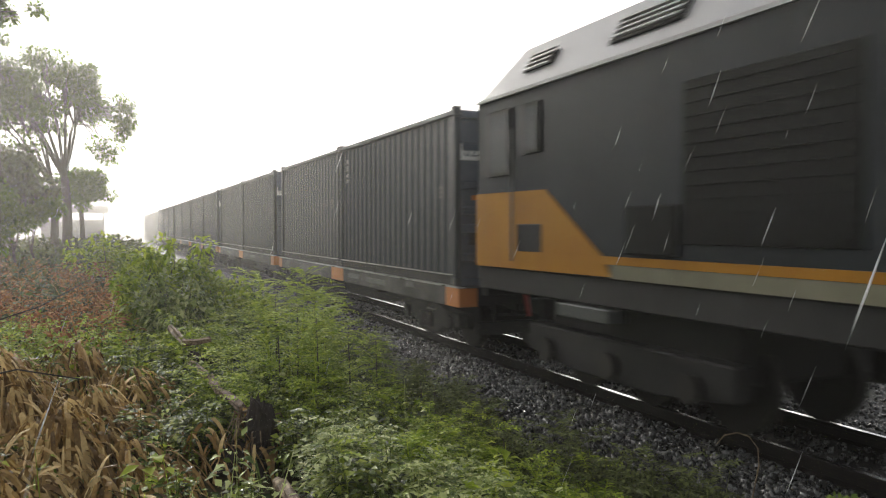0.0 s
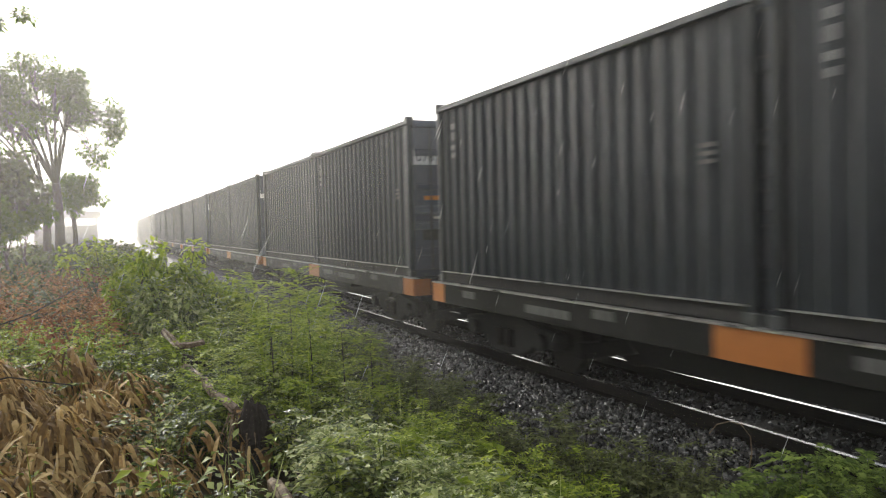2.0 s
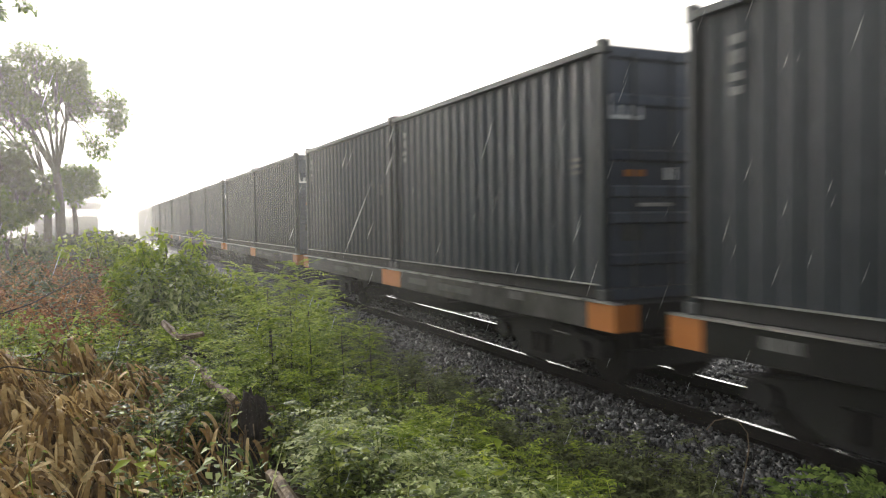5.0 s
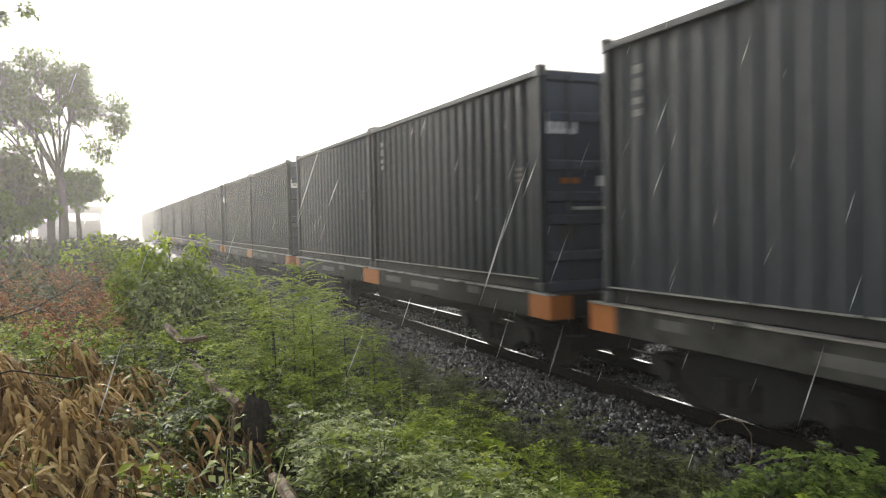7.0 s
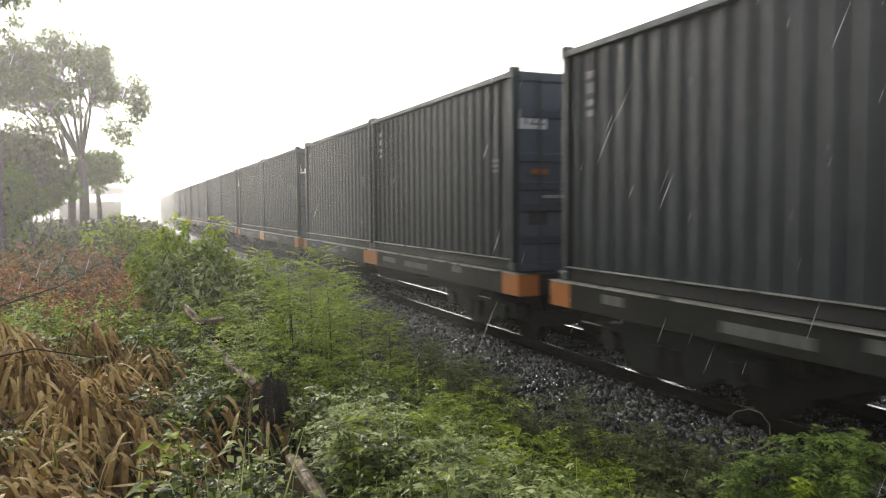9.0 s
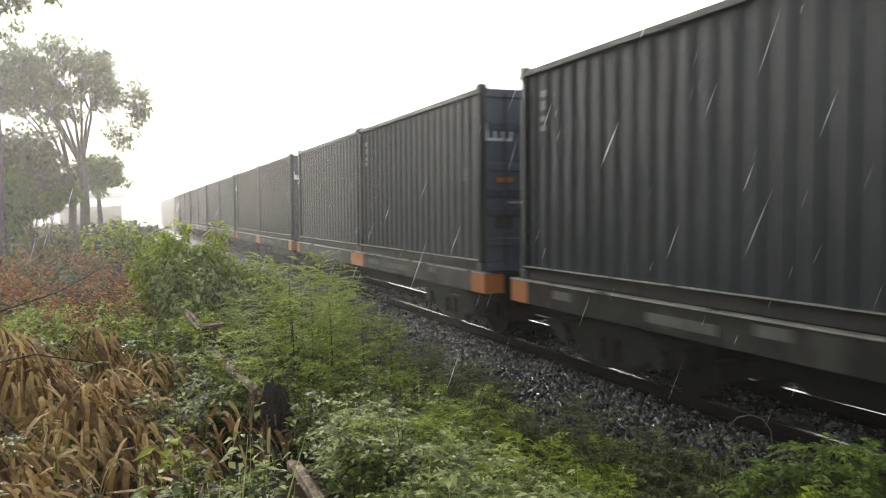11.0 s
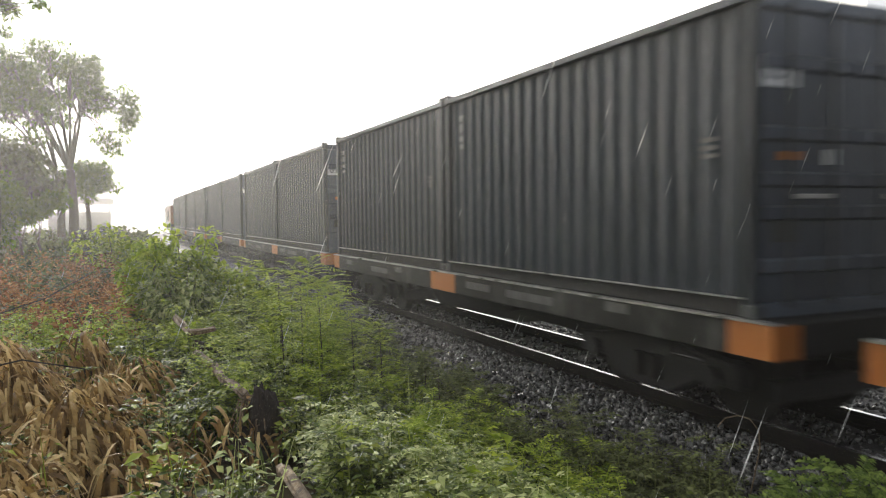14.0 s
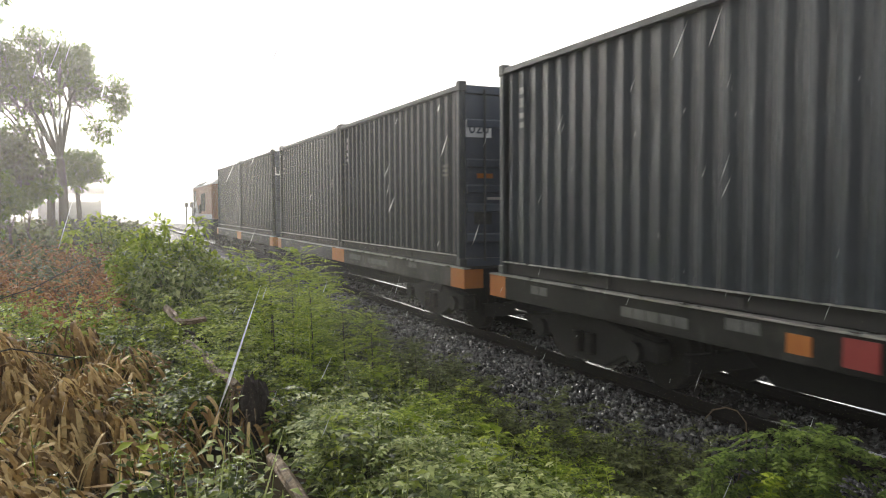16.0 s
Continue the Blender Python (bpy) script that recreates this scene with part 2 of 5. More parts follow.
def rain_mat():
    m = bpy.data.materials.new("falling_water")
    m.use_nodes = True
    nt = m.node_tree
    n, l = nt.nodes, nt.links
    b = n["Principled BSDF"]
    b.inputs["Base Color"].default_value = (0.85, 0.87, 0.88, 1)
    b.inputs["Roughness"].default_value = 0.15
    tr = n.new("ShaderNodeBsdfTranslucent")
    tr.inputs["Color"].default_value = (0.9, 0.92, 0.93, 1)
    a = n.new("ShaderNodeMixShader")
    a.inputs[0].default_value = 0.75
    l.new(b.outputs[0], a.inputs[1])
    l.new(tr.outputs[0], a.inputs[2])
    l.new(a.outputs[0], n["Material Output"].inputs["Surface"])
    return m


GLASS = glass_mat()


# ---- mesh helpers ----
def empty(name, m=None):
    ob = new(name)
    ob.empty_display_size = 0.2
    if m is not None:
        ob.matrix_basis = m
    return ob


def as_mesh(name, bm, material):
    me = bpy.data.meshes.new(name)
    bm.to_mesh(me)
    bm.free()
    for m in (material if isinstance(material, (list, tuple)) else [material]):
        me.materials.append(m)
    return me


def part(name, bm, material, parent=None, label="", smooth=False):
    """Links a bmesh (or a mesh) as one object, under a thing or a part."""
    me = as_mesh(name, bm, material) if isinstance(bm, bmesh.types.BMesh) else bm
    if smooth:
        me.polygons.foreach_set("use_smooth", [True] * len(me.polygons))
    ob = new(name, me)
    ob.parent = parent
    if label:
        ob["label"] = label
    return ob


def boxes(*sizes, bevel=0.0):
    """One bmesh of boxes (x0, x1, y0, y1, z0, z1), with softened edges."""
    bm = bmesh.new()
    for x0, x1, y0, y1, z0, z1 in sizes:
        m = Matrix.Translation(((x0 + x1) / 2, (y0 + y1) / 2, (z0 + z1) / 2)) @ Matrix.Diagonal((x1 - x0, y1 - y0, z1 - z0, 1))
        bmesh.ops.create_cube(bm, size=1, matrix=m)
    if bevel:
        bmesh.ops.bevel(bm, geom=bm.edges[:], offset=bevel, segments=1, affect="EDGES")
    return bm


def prism(outline, a, b, axis="y", bevel=0.0):
    """A solid from an outline of two coordinates, stretched from a to b along the axis."""
    bm = bmesh.new()
    rings = []
    for s in (a, b):
        pts = [{"y": (u, s, v), "x": (s, u, v), "z": (u, v, s)}[axis] for u, v in outline]
        rings.append([bm.verts.new(p) for p in pts])
    n = len(outline)
    for i in range(n):
        bm.faces.new((rings[0][i], rings[0][(i + 1) % n], rings[1][(i + 1) % n], rings[1][i]))
    bm.faces.new(rings[0])
    bm.faces.new(rings[1])
    bmesh.ops.recalc_face_normals(bm, faces=bm.faces[:])
    if bevel:
        bmesh.ops.bevel(bm, geom=bm.edges[:], offset=bevel, segments=1, affect="EDGES")
    return bm


def disc(radius, x0, x1, y, z, seg=20, hub=0.0, bm=None):
    """A wheel-like drum along X, with a bevelled rim."""
    bm = bm or bmesh.new()
    m = Matrix.Translation(((x0 + x1) / 2, y, z)) @ Matrix.Rotation(math.pi / 2, 4, "Y")
    bmesh.ops.create_cone(bm, cap_ends=True, segments=seg, radius1=radius, radius2=radius, depth=abs(x1 - x0), matrix=m)
    return bm


def tube(path, radii, seg=7, bm=None):
    """A tapered limb along points, closed at both ends."""
    bm = bm or bmesh.new()
    path = [Vector(p) for p in path]
    rings = []
    for i, p in enumerate(path):
        d = (path[min(i + 1, len(path) - 1)] - path[max(i - 1, 0)]).normalized()
        u = d.orthogonal().normalized()
        v = d.cross(u)
        rings.append([bm.verts.new(p + (u * math.cos(k * math.tau / seg) + v * math.sin(k * math.tau / seg)) * radii[i]) for k in range(seg)])
    for a, b in zip(rings, rings[1:]):
        for k in range(seg):
            bm.faces.new((a[k], a[(k + 1) % seg], b[(k + 1) % seg], b[k]))
    bm.faces.new(rings[0][::-1])
    bm.faces.new(rings[-1])
    return bm


def mesh_np(name, V, F, material):
    """A mesh from arrays of points and triangles."""
    me = bpy.data.meshes.new(name)
    V, F = np.asarray(V, np.float32), np.asarray(F, np.int32)
    k = F.shape[1]
    me.vertices.add(len(V))
    me.vertices.foreach_set("co", V.ravel())
    me.loops.add(F.size)
    me.loops.foreach_set("vertex_index", F.ravel())
    me.polygons.add(len(F))
    me.polygons.foreach_set("loop_start", np.arange(0, F.size, k, dtype=np.int32))
    me.polygons.foreach_set("loop_total", np.full(len(F), k, np.int32))
    me.update(calc_edges=True)
    me.materials.append(material)
    return me


rng = np.random.default_rng(7)


def unit(a):
    return a / np.maximum(np.linalg.norm(a, axis=-1, keepdims=True), 1e-9)


def leaf_arrays(P, D, L, Wd, droop=0.25, up=None):
    """Folded pointed leaves: base points P, directions D, lengths L, widths Wd."""
    n = len(P)
    D = unit(D)
    up = np.tile([0.0, 0.0, 1.0], (n, 1)) if up is None else up
    side = unit(np.cross(D, up + rng.normal(0, 0.25, (n, 3))))
    nor = unit(np.cross(side, D))
    L, Wd = np.broadcast_to(L, n)[:, None], np.broadcast_to(Wd, n)[:, None]
    dr = np.broadcast_to(droop, n)[:, None] * L
    b = P
    mid = P + D * L * 0.5 - nor * Wd * 0.12
    left = P + D * L * 0.42 + side * Wd * 0.5 + nor * Wd * 0.08
    right = P + D * L * 0.42 - side * Wd * 0.5 + nor * Wd * 0.08
    tip = P + D * L - np.array([0, 0, 1.0]) * dr
    V = np.stack([b, mid, left, right, tip], 1).reshape(-1, 3)
    base = (np.arange(n) * 5)[:, None, None]
    F = (np.array([[0, 3, 1], [0, 1, 2], [1, 3, 4], [1, 4, 2]])[None] + base).reshape(-1, 3)
    return V, F


def blade_arrays(P, D, L, Wd, bend, seg=5):
    """Long strap leaves that bow over by their own weight."""
    n = len(P)
    D = unit(D)
    side = unit(np.cross(D, np.array([0, 0, 1.0]) + rng.normal(0, 0.4, (n, 3))))
    V = np.zeros((n, seg + 1, 2, 3))
    L, Wd, bend = (np.broadcast_to(a, n)[:, None] for a in (L, Wd, bend))
    for i in range(seg + 1):
        s = i / seg
        c = P + D * L * s - np.array([0, 0, 1.0]) * bend * L * s * s
        w = Wd * (0.5 + 1.4 * s) * (1 - s) ** 0.6 * 0.5 + 0.001
        V[:, i, 0], V[:, i, 1] = c + side * w, c - side * w
    F = []
    for i in range(seg):
        a = 2 * i
        F += [[a, a + 1, a + 3], [a, a + 3, a + 2]]
    F = (np.array(F)[None] + (np.arange(n) * 2 * (seg + 1))[:, None, None]).reshape(-1, 3)
    return V.reshape(-1, 3), F


def merge(*pairs):
    V, F, k = [], [], 0
    for v, f in pairs:
        V.append(v)
        F.append(f + k)
        k += len(v)
    return np.concatenate(V), np.concatenate(F)


# ---- ground ----
def ground_z(x, y):
    """The bank falls from the path's side to the foot of the ballast, and lies level beyond the track."""
    x, y = np.asarray(x, float), np.asarray(y, float)
    s = np.clip((x - 1.1) / 2.2, 0, 1)
    s = s * s * (3 - 2 * s)
    bank = 1.05 + 0.06 * np.sin(1.3 * x + 0.5 * y) + 0.05 * np.sin(0.9 * y - x)
    near = np.exp(-((x + 1) ** 2 + (y - 6) ** 2) / 900)
    left = 1.05 * (1 - near) + bank * near
    return left * (1 - s) + 0.24 * s


def build_ground():
    xs = np.concatenate([np.linspace(-900, -40, 10), np.linspace(-32, -7, 12), np.linspace(-6, 5, 67), np.linspace(6, 40, 12), np.linspace(60, 900, 10)])
    ys = np.concatenate([np.linspace(-700, -30, 10), np.linspace(-20, 0, 10), np.linspace(0.3, 26, 90), np.linspace(28, 100, 20), np.linspace(130, 1500, 14)])
    gx, gy = np.meshgrid(xs, ys)
    gz = ground_z(gx, gy)
    V = np.stack([gx, gy, gz], -1).reshape(-1, 3)
    nx = len(xs)
    i = np.arange((len(ys) - 1) * nx).reshape(-1, nx)[:, :-1].ravel()
    F = np.stack([i, i + 1, i + nx + 1, i + nx], 1)
    me = mesh_np("ground", V, F, SOIL)
    ob = part("ground", me, None, None, smooth=True)
    tagged(ob, "wet dark soil bank beside the railway with green scrub", "ground", kind="structure")


build_ground()
TRACK_X = 5.355 + 1.105 / 2
GAUGE = 1.105


def ballast_z(x):
    """Cross profile of the ballast bed."""
    d = np.abs(np.asarray(x, float) - TRACK_X)
    far = (np.asarray(x, float) > TRACK_X + 1.85)
    return np.where(d < 1.35, 0.595, np.where(far, 0.435 - (d - 1.85) * 0.02, 0.595 - (d - 1.35) * 0.34))


ballast = part("ballast_bed", prism([(TRACK_X - 2.55, 0.10), (TRACK_X - 1.32, 0.565), (TRACK_X + 1.32, 0.565), (TRACK_X + 1.9, 0.42), (TRACK_X + 4.7, 0.36), (TRACK_X + 5.3, 0.10)], -250, 700), GRAVEL)
tagged(ballast, "dark grey crushed stone ballast bed under the track", "ballast", kind="structure")


def rail_outline(x):
    h = RAIL
    half = [(0.065, h - 0.155), (0.065, h - 0.143), (0.012, h - 0.12), (0.010, h - 0.045), (0.034, h - 0.036), (0.034, h - 0.008), (0.026, h - 0.003)]
    return [(x + a, b) for a, b in half] + [(x - a, b) for a, b in reversed(half)]


for x in (TRACK_X - GAUGE / 2, TRACK_X + GAUGE / 2):
    rail = part("rail", prism(rail_outline(x), -250, 700), RAIL_STEEL)
    tagged(rail, "rust-brown steel running rail with a bright worn head", "rail", "rails of the track", kind="structure")
    part("rail_head", boxes((x - 0.026, x + 0.026, -250, 700, RAIL - 0.004, RAIL)), RAIL_HEAD, rail, "bright worn running surface")


# ---- freight train ----
TOP, BASE = EYE + 1.796, EYE - 0.875      # container roof and deck heights
CL, CW, CH = 6.06, 2.44, TOP - BASE
MID_GAP, WAGON_GAP = 0.148, 1.224
STEP = 2 * CL + MID_GAP + WAGON_GAP
WAGONS = 25
CAR_X = 4.686 + CW / 2
moving = []      # thing, x, offset along the train, z


def corrugated(y0, y1, x, z0, z1, depth, pitch=0.279):
    """A pressed steel wall of trapezoid ribs at x, its ribs standing out towards -x by depth."""
    n = round((y1 - y0) / pitch)
    pitch = (y1 - y0) / n
    bm = bmesh.new()
    line = []
    for i in range(n):
        a = y0 + i * pitch
        for f, d in ((0.0, 1), (0.30, 1), (0.5, 0), (0.78, 0)):
            line.append((a + f * pitch, d))
    line.append((y1, 1))
    lo = [bm.verts.new((x - depth * d, y, z0)) for y, d in line]
    hi = [bm.verts.new((x - depth * d, y, z1)) for y, d in line]
    back_lo, back_hi = bm.verts.new((x + 0.01 * (1 if depth > 0 else -1), y1, z0)), bm.verts.new((x + 0.01 * (1 if depth > 0 else -1), y1, z1))
    for i in range(len(line) - 1):
        bm.faces.new((lo[i], hi[i], hi[i + 1], lo[i + 1]))
    bm.faces.new((lo[-1], hi[-1], back_hi, back_lo))
    return bm


def digits_mesh(text, size):
    cu = bpy.data.curves.new("digits", "FONT")
    cu.body, cu.size, cu.align_x, cu.align_y, cu.extrude = text, size, "CENTER", "CENTER", 0.004
    ob = bpy.data.objects.new("digits", cu)
    me = bpy.data.meshes.new_from_object(ob)
    bpy.data.objects.remove(ob)
    me.name = "digits"
    me.materials.append(PAINT_END)
    return me


def build_container():
    """A twenty-foot box: origin at the middle of its base, the leading doors at -y, the side seen at -x."""
    c = empty("shipping_container")
    w, l, h = CW / 2, CL / 2, CH
    p = 0.10
    for s in (-1, 1):
        part("side_panel", corrugated(-l + p, l - p, s * (w - 0.056), 0.16, h - 0.09, -0.052 * s * -1), PAINT, c)
        part("top_rail", boxes((s * w - 0.06 if s > 0 else -w + 0.002, s * w - 0.002 if s > 0 else -w + 0.06, -l + p, l - p, h - 0.095, h - 0.025), bevel=0.006), PAINT, c)
        # The rail's black holds the shade of the recess under the ledge.
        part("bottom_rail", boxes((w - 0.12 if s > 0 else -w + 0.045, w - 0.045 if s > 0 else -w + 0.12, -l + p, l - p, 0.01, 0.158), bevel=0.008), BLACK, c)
        part("rail_lip", boxes((w - 0.05 if s > 0 else -w - 0.004, w + 0.004 if s > 0 else -w + 0.05, -l + p, l - p, 0.158, 0.168)), DECK_EDGE, c, "thin wet ledge above the bottom rail, sky glint in its colour")
        for y in (-0.9, 0.9):
            x0, x1 = sorted((s * (w - 0.046), s * (w - 0.032)))
            # Raised black plate: the pocket's inner shade put in as colour.
            part("fork_pocket_shade", boxes((x0, x1, y - 0.18, y + 0.18, 0.022, 0.135), bevel=0.004), BLACK, c, "black plate, shade of a forklift pocket in its colour")
    for sx in (-1, 1):
        for sy in (-1, 1):
            x0, x1 = sorted((sx * w, sx * (w - 0.11)))
            y0, y1 = sorted((sy * l, sy * (l - p)))
            part("corner_post", boxes((x0, x1, y0, y1, 0.11, h - 0.11), bevel=0.012), PAINT, c)
            for z0, z1 in ((0, 0.118), (h - 0.118, h + 0.03)):
                bm = boxes((x0 - 0.006, x1 + 0.006, y0 - 0.03 * (sy < 0), y1 + 0.03 * (sy > 0), z0, z1), bevel=0.012)
                part("corner_casting", bm, CASTING, c)
    part("roof", boxes((-w + 0.05, w - 0.05, -l + p, l - p, h - 0.065, h - 0.045)), PAINT, c)
    part("floor", boxes((-w + 0.07, w - 0.07, -l + p, l - p, 0.08, 0.15)), BLACK, c)
    # door end
    y = -l + 0.05
    part("door_header", boxes((-w + 0.11, w - 0.11, -l + 0.005, y + 0.03, h - 0.14, h - 0.02), bevel=0.006), PAINT_END, c)
    part("door_sill", boxes((-w + 0.11, w - 0.11, -l + 0.005, y + 0.03, 0.0, 0.12), bevel=0.006), PAINT_END, c)
    for s in (-1, 1):
        x0, x1 = sorted((s * 0.008, s * (w - 0.115)))
        d = part("door_leaf", boxes((x0, x1, y, y + 0.035, 0.125, h - 0.145), bevel=0.004), PAINT_END, c)
        for z in (0.42, 0.86, 1.14, 1.52, 2.10):
            part("door_rib", prism([(y + 0.002, z - 0.07), (y - 0.034, z - 0.045), (y - 0.034, z + 0.045), (y + 0.002, z + 0.07)], x0 + 0.03, x1 - 0.03, "x"), PAINT_END, d)
        for x in (s * 0.30, s * 0.80):
            rod = bmesh.new()
            bmesh.ops.create_cone(rod, cap_ends=True, segments=8, radius1=0.018, radius2=0.018, depth=h - 0.16, matrix=Matrix.Translation((x, y - 0.055, h / 2)))
            part("locking_rod", rod, CASTING, d, smooth=False)
        part("rod_handle", boxes((s * 0.55 - 0.22, s * 0.55 + 0.22, y - 0.085, y - 0.065, 0.98, 1.02), bevel=0.004), DECK_EDGE, d)
    part("label_orange", boxes((-0.92, -0.66, y - 0.040, y - 0.034, 1.30, 1.37)), ORANGE, c, "small orange placard")
    part("label_white", boxes((-0.36, -0.20, y - 0.012, y - 0.004, 1.27, 1.40)), WHITE, c, "small white placard")
    part("data_plate", boxes((-0.95, -0.66, y - 0.012, y - 0.004, 0.62, 0.84)), CASTING, c, "dull grey data plate")
    # plain far end
    part("end_wall", boxes((-w + 0.11, w - 0.11, l - 0.05, l - 0.02, 0.05, h - 0.03)), PAINT_END, c)
    # worn upright marking near the rear of each long side
    bars = [(1.95 + k * 0.115, 0.085) for k in range(2)] + [(2.20, 0.13), (2.36, 0.10)]
    for s in (-1, 1):
        x0, x1 = sorted((s * (w - 0.0095), s * (w - 0.0045)))
        for z, b in bars:
            part("side_marking", boxes((x0, x1, l - 0.60, l - 0.51, z - 0.10, z + b - 0.12)), MARK, c, "worn pale lettering bar")
        for z in (1.36, 1.43, 1.50):
            part("side_label", boxes((x0, x1, -l + 0.40, -l + 0.58, z - 0.018, z + 0.018)), PALE, c, "thin pale lettering bar")
    return c


def build_wagon():
    """A flat container wagon: origin over the rails at its middle."""
    g = empty("flat_wagon")
    deck = BASE - RAIL
    sb = deck - 0.30
    half = (2 * CL + MID_GAP) / 2
    y0, y1 = -half - 0.26, half + 0.17
    w = 1.265
    for s in (-1, 1):
        xa, xb = sorted((s * w, s * (w - 0.09)))
        sill = part("side_sill", boxes((xa, xb, y0, y1, sb, deck - 0.012), bevel=0.008), SILL, g)
        xe, xf = sorted((s * (w + 0.018), s * (w - 0.10)))
        part("deck_edge", boxes((xe, xf, y0, y1, deck - 0.014, deck + 0.002)), DECK_EDGE, g, "pale deck edge, sky glint in its colour")
        xo, xp = sorted((s * (w + 0.004), s * (w - 0.02)))
        for a, b in ((y0 - 0.004, y0 + 0.46), (-0.46, 0.46), (y1 - 0.41, y1 + 0.004)):
            part("orange_panel", boxes((xo, xp, a, b, sb + 0.004, deck - 0.018)), ORANGE, sill, "orange painted end panel")
        for a, n, z in ((-4.6, 2, 0.72), (-3.2, 6, 0.5), (-1.6, 4, 0.55), (1.8, 2, 0.68), (2.6, 5, 0.45), (4.9, 2, 0.6)):
            bm = boxes(*[(min(xo, s * (w + 0.001)), max(xp, s * (w + 0.003)), a + i * 0.19, a + i * 0.19 + 0.172, sb + 0.3 * z - 0.05, sb + 0.3 * z + 0.05) for i in range(n)])
            part("stencil", bm, PALE, sill, "blurred pale stencil bars")
        for y in (y0 + 0.9, y1 - 0.9):
            bm = tube([(s * (w + 0.005), y - 0.15, sb - 0.01), (s * (w + 0.05), y - 0.15, sb - 0.10), (s * (w + 0.05), y + 0.15, sb - 0.10), (s * (w + 0.005), y + 0.15, sb - 0.01)], [0.014] * 4, 6)
            part("grab_iron", bm, SILL, sill)
    for ye, s in ((y0, -1), (y1, 1)):
        beam = part("end_beam", boxes((-w + 0.09, w - 0.09, min(ye, ye - s * 0.08), max(ye, ye - s * 0.08), sb + 0.02, deck - 0.012), bevel=0.006), BLACK, g)
        ya, yb = sorted((ye + s * 0.004, ye - s * 0.02))
        for sx in (-1, 1):
            xa, xb = sorted((sx * w, sx * (w - 0.30)))
            part("orange_panel", boxes((xa, xb, ya, yb, sb + 0.006, deck - 0.02)), ORANGE, beam, "orange painted corner")
        part("coupler", boxes((-0.09, 0.09, min(ye, ye + s * 0.55), max(ye, ye + s * 0.55), sb - 0.12, sb + 0.1), (-0.15, 0.15, min(ye + s * 0.35, ye + s * 0.55), max(ye + s * 0.35, ye + s * 0.55), sb - 0.16, sb + 0.14), bevel=0.02), BLACK, g)
    # deep fish-bellied centre sill between the bogies
    belly = [(y0 + 0.1, deck - 0.02), (y0 + 0.1, sb - 0.1), (-3.25, sb - 0.14), (-2.75, 0.23), (-1.9, 0.33), (-1.2, 0.34), (-0.7, 0.26), (2.6, 0.21), (3.2, sb - 0.14), (y1 - 0.1, sb - 0.1), (y1 - 0.1, deck - 0.02)]
    part("centre_sill", prism(belly, -0.2, 0.2, "x", bevel=0.01), BLACK, g)
    part("deck_plate", boxes((-w + 0.09, w - 0.09, y0 + 0.08, y1 - 0.08, deck - 0.05, deck - 0.014)), BLACK, g)
    for y in np.linspace(-5.4, 5.4, 9):
        part("cross_bearer", boxes((-w + 0.09, w - 0.09, y - 0.06, y + 0.06, sb + 0.03, deck - 0.05)), BLACK, g)
    part("brake_cylinder", disc(0.16, 0.35, 0.85, 0.9, sb - 0.02, 12), BLACK, g)
    part("air_tank", disc(0.18, -0.75, -0.25, -1.2, sb - 0.04, 12), BLACK, g)
    for yb in (-4.55, 4.55):
        bog = part("bogie", boxes((-0.85, 0.85, yb - 0.2, yb + 0.2, 0.34, sb - 0.02), (-0.3, 0.3, yb - 0.3, yb + 0.3, 0.3, 0.5), bevel=0.02), BLACK, g)
        for dy in (-1.32, -0.5, 0.5, 1.32):
            part("brake_beam", boxes((-0.7, 0.7, yb + dy - 0.06, yb + dy + 0.06, 0.24, 0.44), (-0.42, -0.34, yb + dy - 0.05, yb + dy + 0.05, 0.40, sb), (0.34, 0.42, yb + dy - 0.05, yb + dy + 0.05, 0.40, sb), bevel=0.01), BLACK, bog)
        for s in (-1, 1):
            xa, xb = sorted((s * 0.78, s * 0.96))
            prof = [(yb - 1.2, 0.34), (yb - 1.2, 0.56), (yb - 0.75, 0.60), (yb - 0.35, 0.68), (yb + 0.35, 0.68), (yb + 0.75, 0.60), (yb + 1.2, 0.56), (yb + 1.2, 0.34), (yb + 0.75, 0.36), (yb + 0.35, 0.16), (yb - 0.35, 0.16), (yb - 0.75, 0.36)]
            part("side_frame", prism(prof, xa, xb, "x", bevel=0.015), BLACK, bog)
            for dy in (-0.12, 0.12):
                sp = bmesh.new()
                bmesh.ops.create_cone(sp, cap_ends=True, segments=10, radius1=0.07, radius2=0.07, depth=0.24, matrix=Matrix.Translation((s * 0.99, yb + dy, 0.38)))
                part("coil_spring", sp, WHEEL, bog)
        for ya in (yb - 0.9, yb + 0.9):
            part("axle", disc(0.07, -0.9, 0.9, ya, 0.40, 10), WHEEL, bog)
            for s in (-1, 1):
                x = s * GAUGE / 2
                bm = disc(0.40, x - 0.05, x + 0.06, ya, 0.40, 24)
                disc(0.43, x - s * 0.075 - 0.012, x - s * 0.075 + 0.012, ya, 0.40, 24, bm=bm)
                disc(0.14, x + s * 0.06, x + s * 0.12, ya, 0.40, 14, bm=bm)
                part("wheel", bm, WHEEL, bog)
                part("axle_box", disc(0.11, s * 0.94, s * 1.03, ya, 0.42, 10), BLACK, bog)
    return g


# fleet numbers on the leading doors, where they can be made out
NUMBERS = {0: "025", 1: "050", 2: "033", 3: "076", 4: "032", 5: "079", 6: "014", 9: "050", 10: "116", 11: "035", 12: "121", 13: "122", 17: "127", 18: "188", 19: "135", 20: "031", 21: "015", 22: "096", 23: "020"}


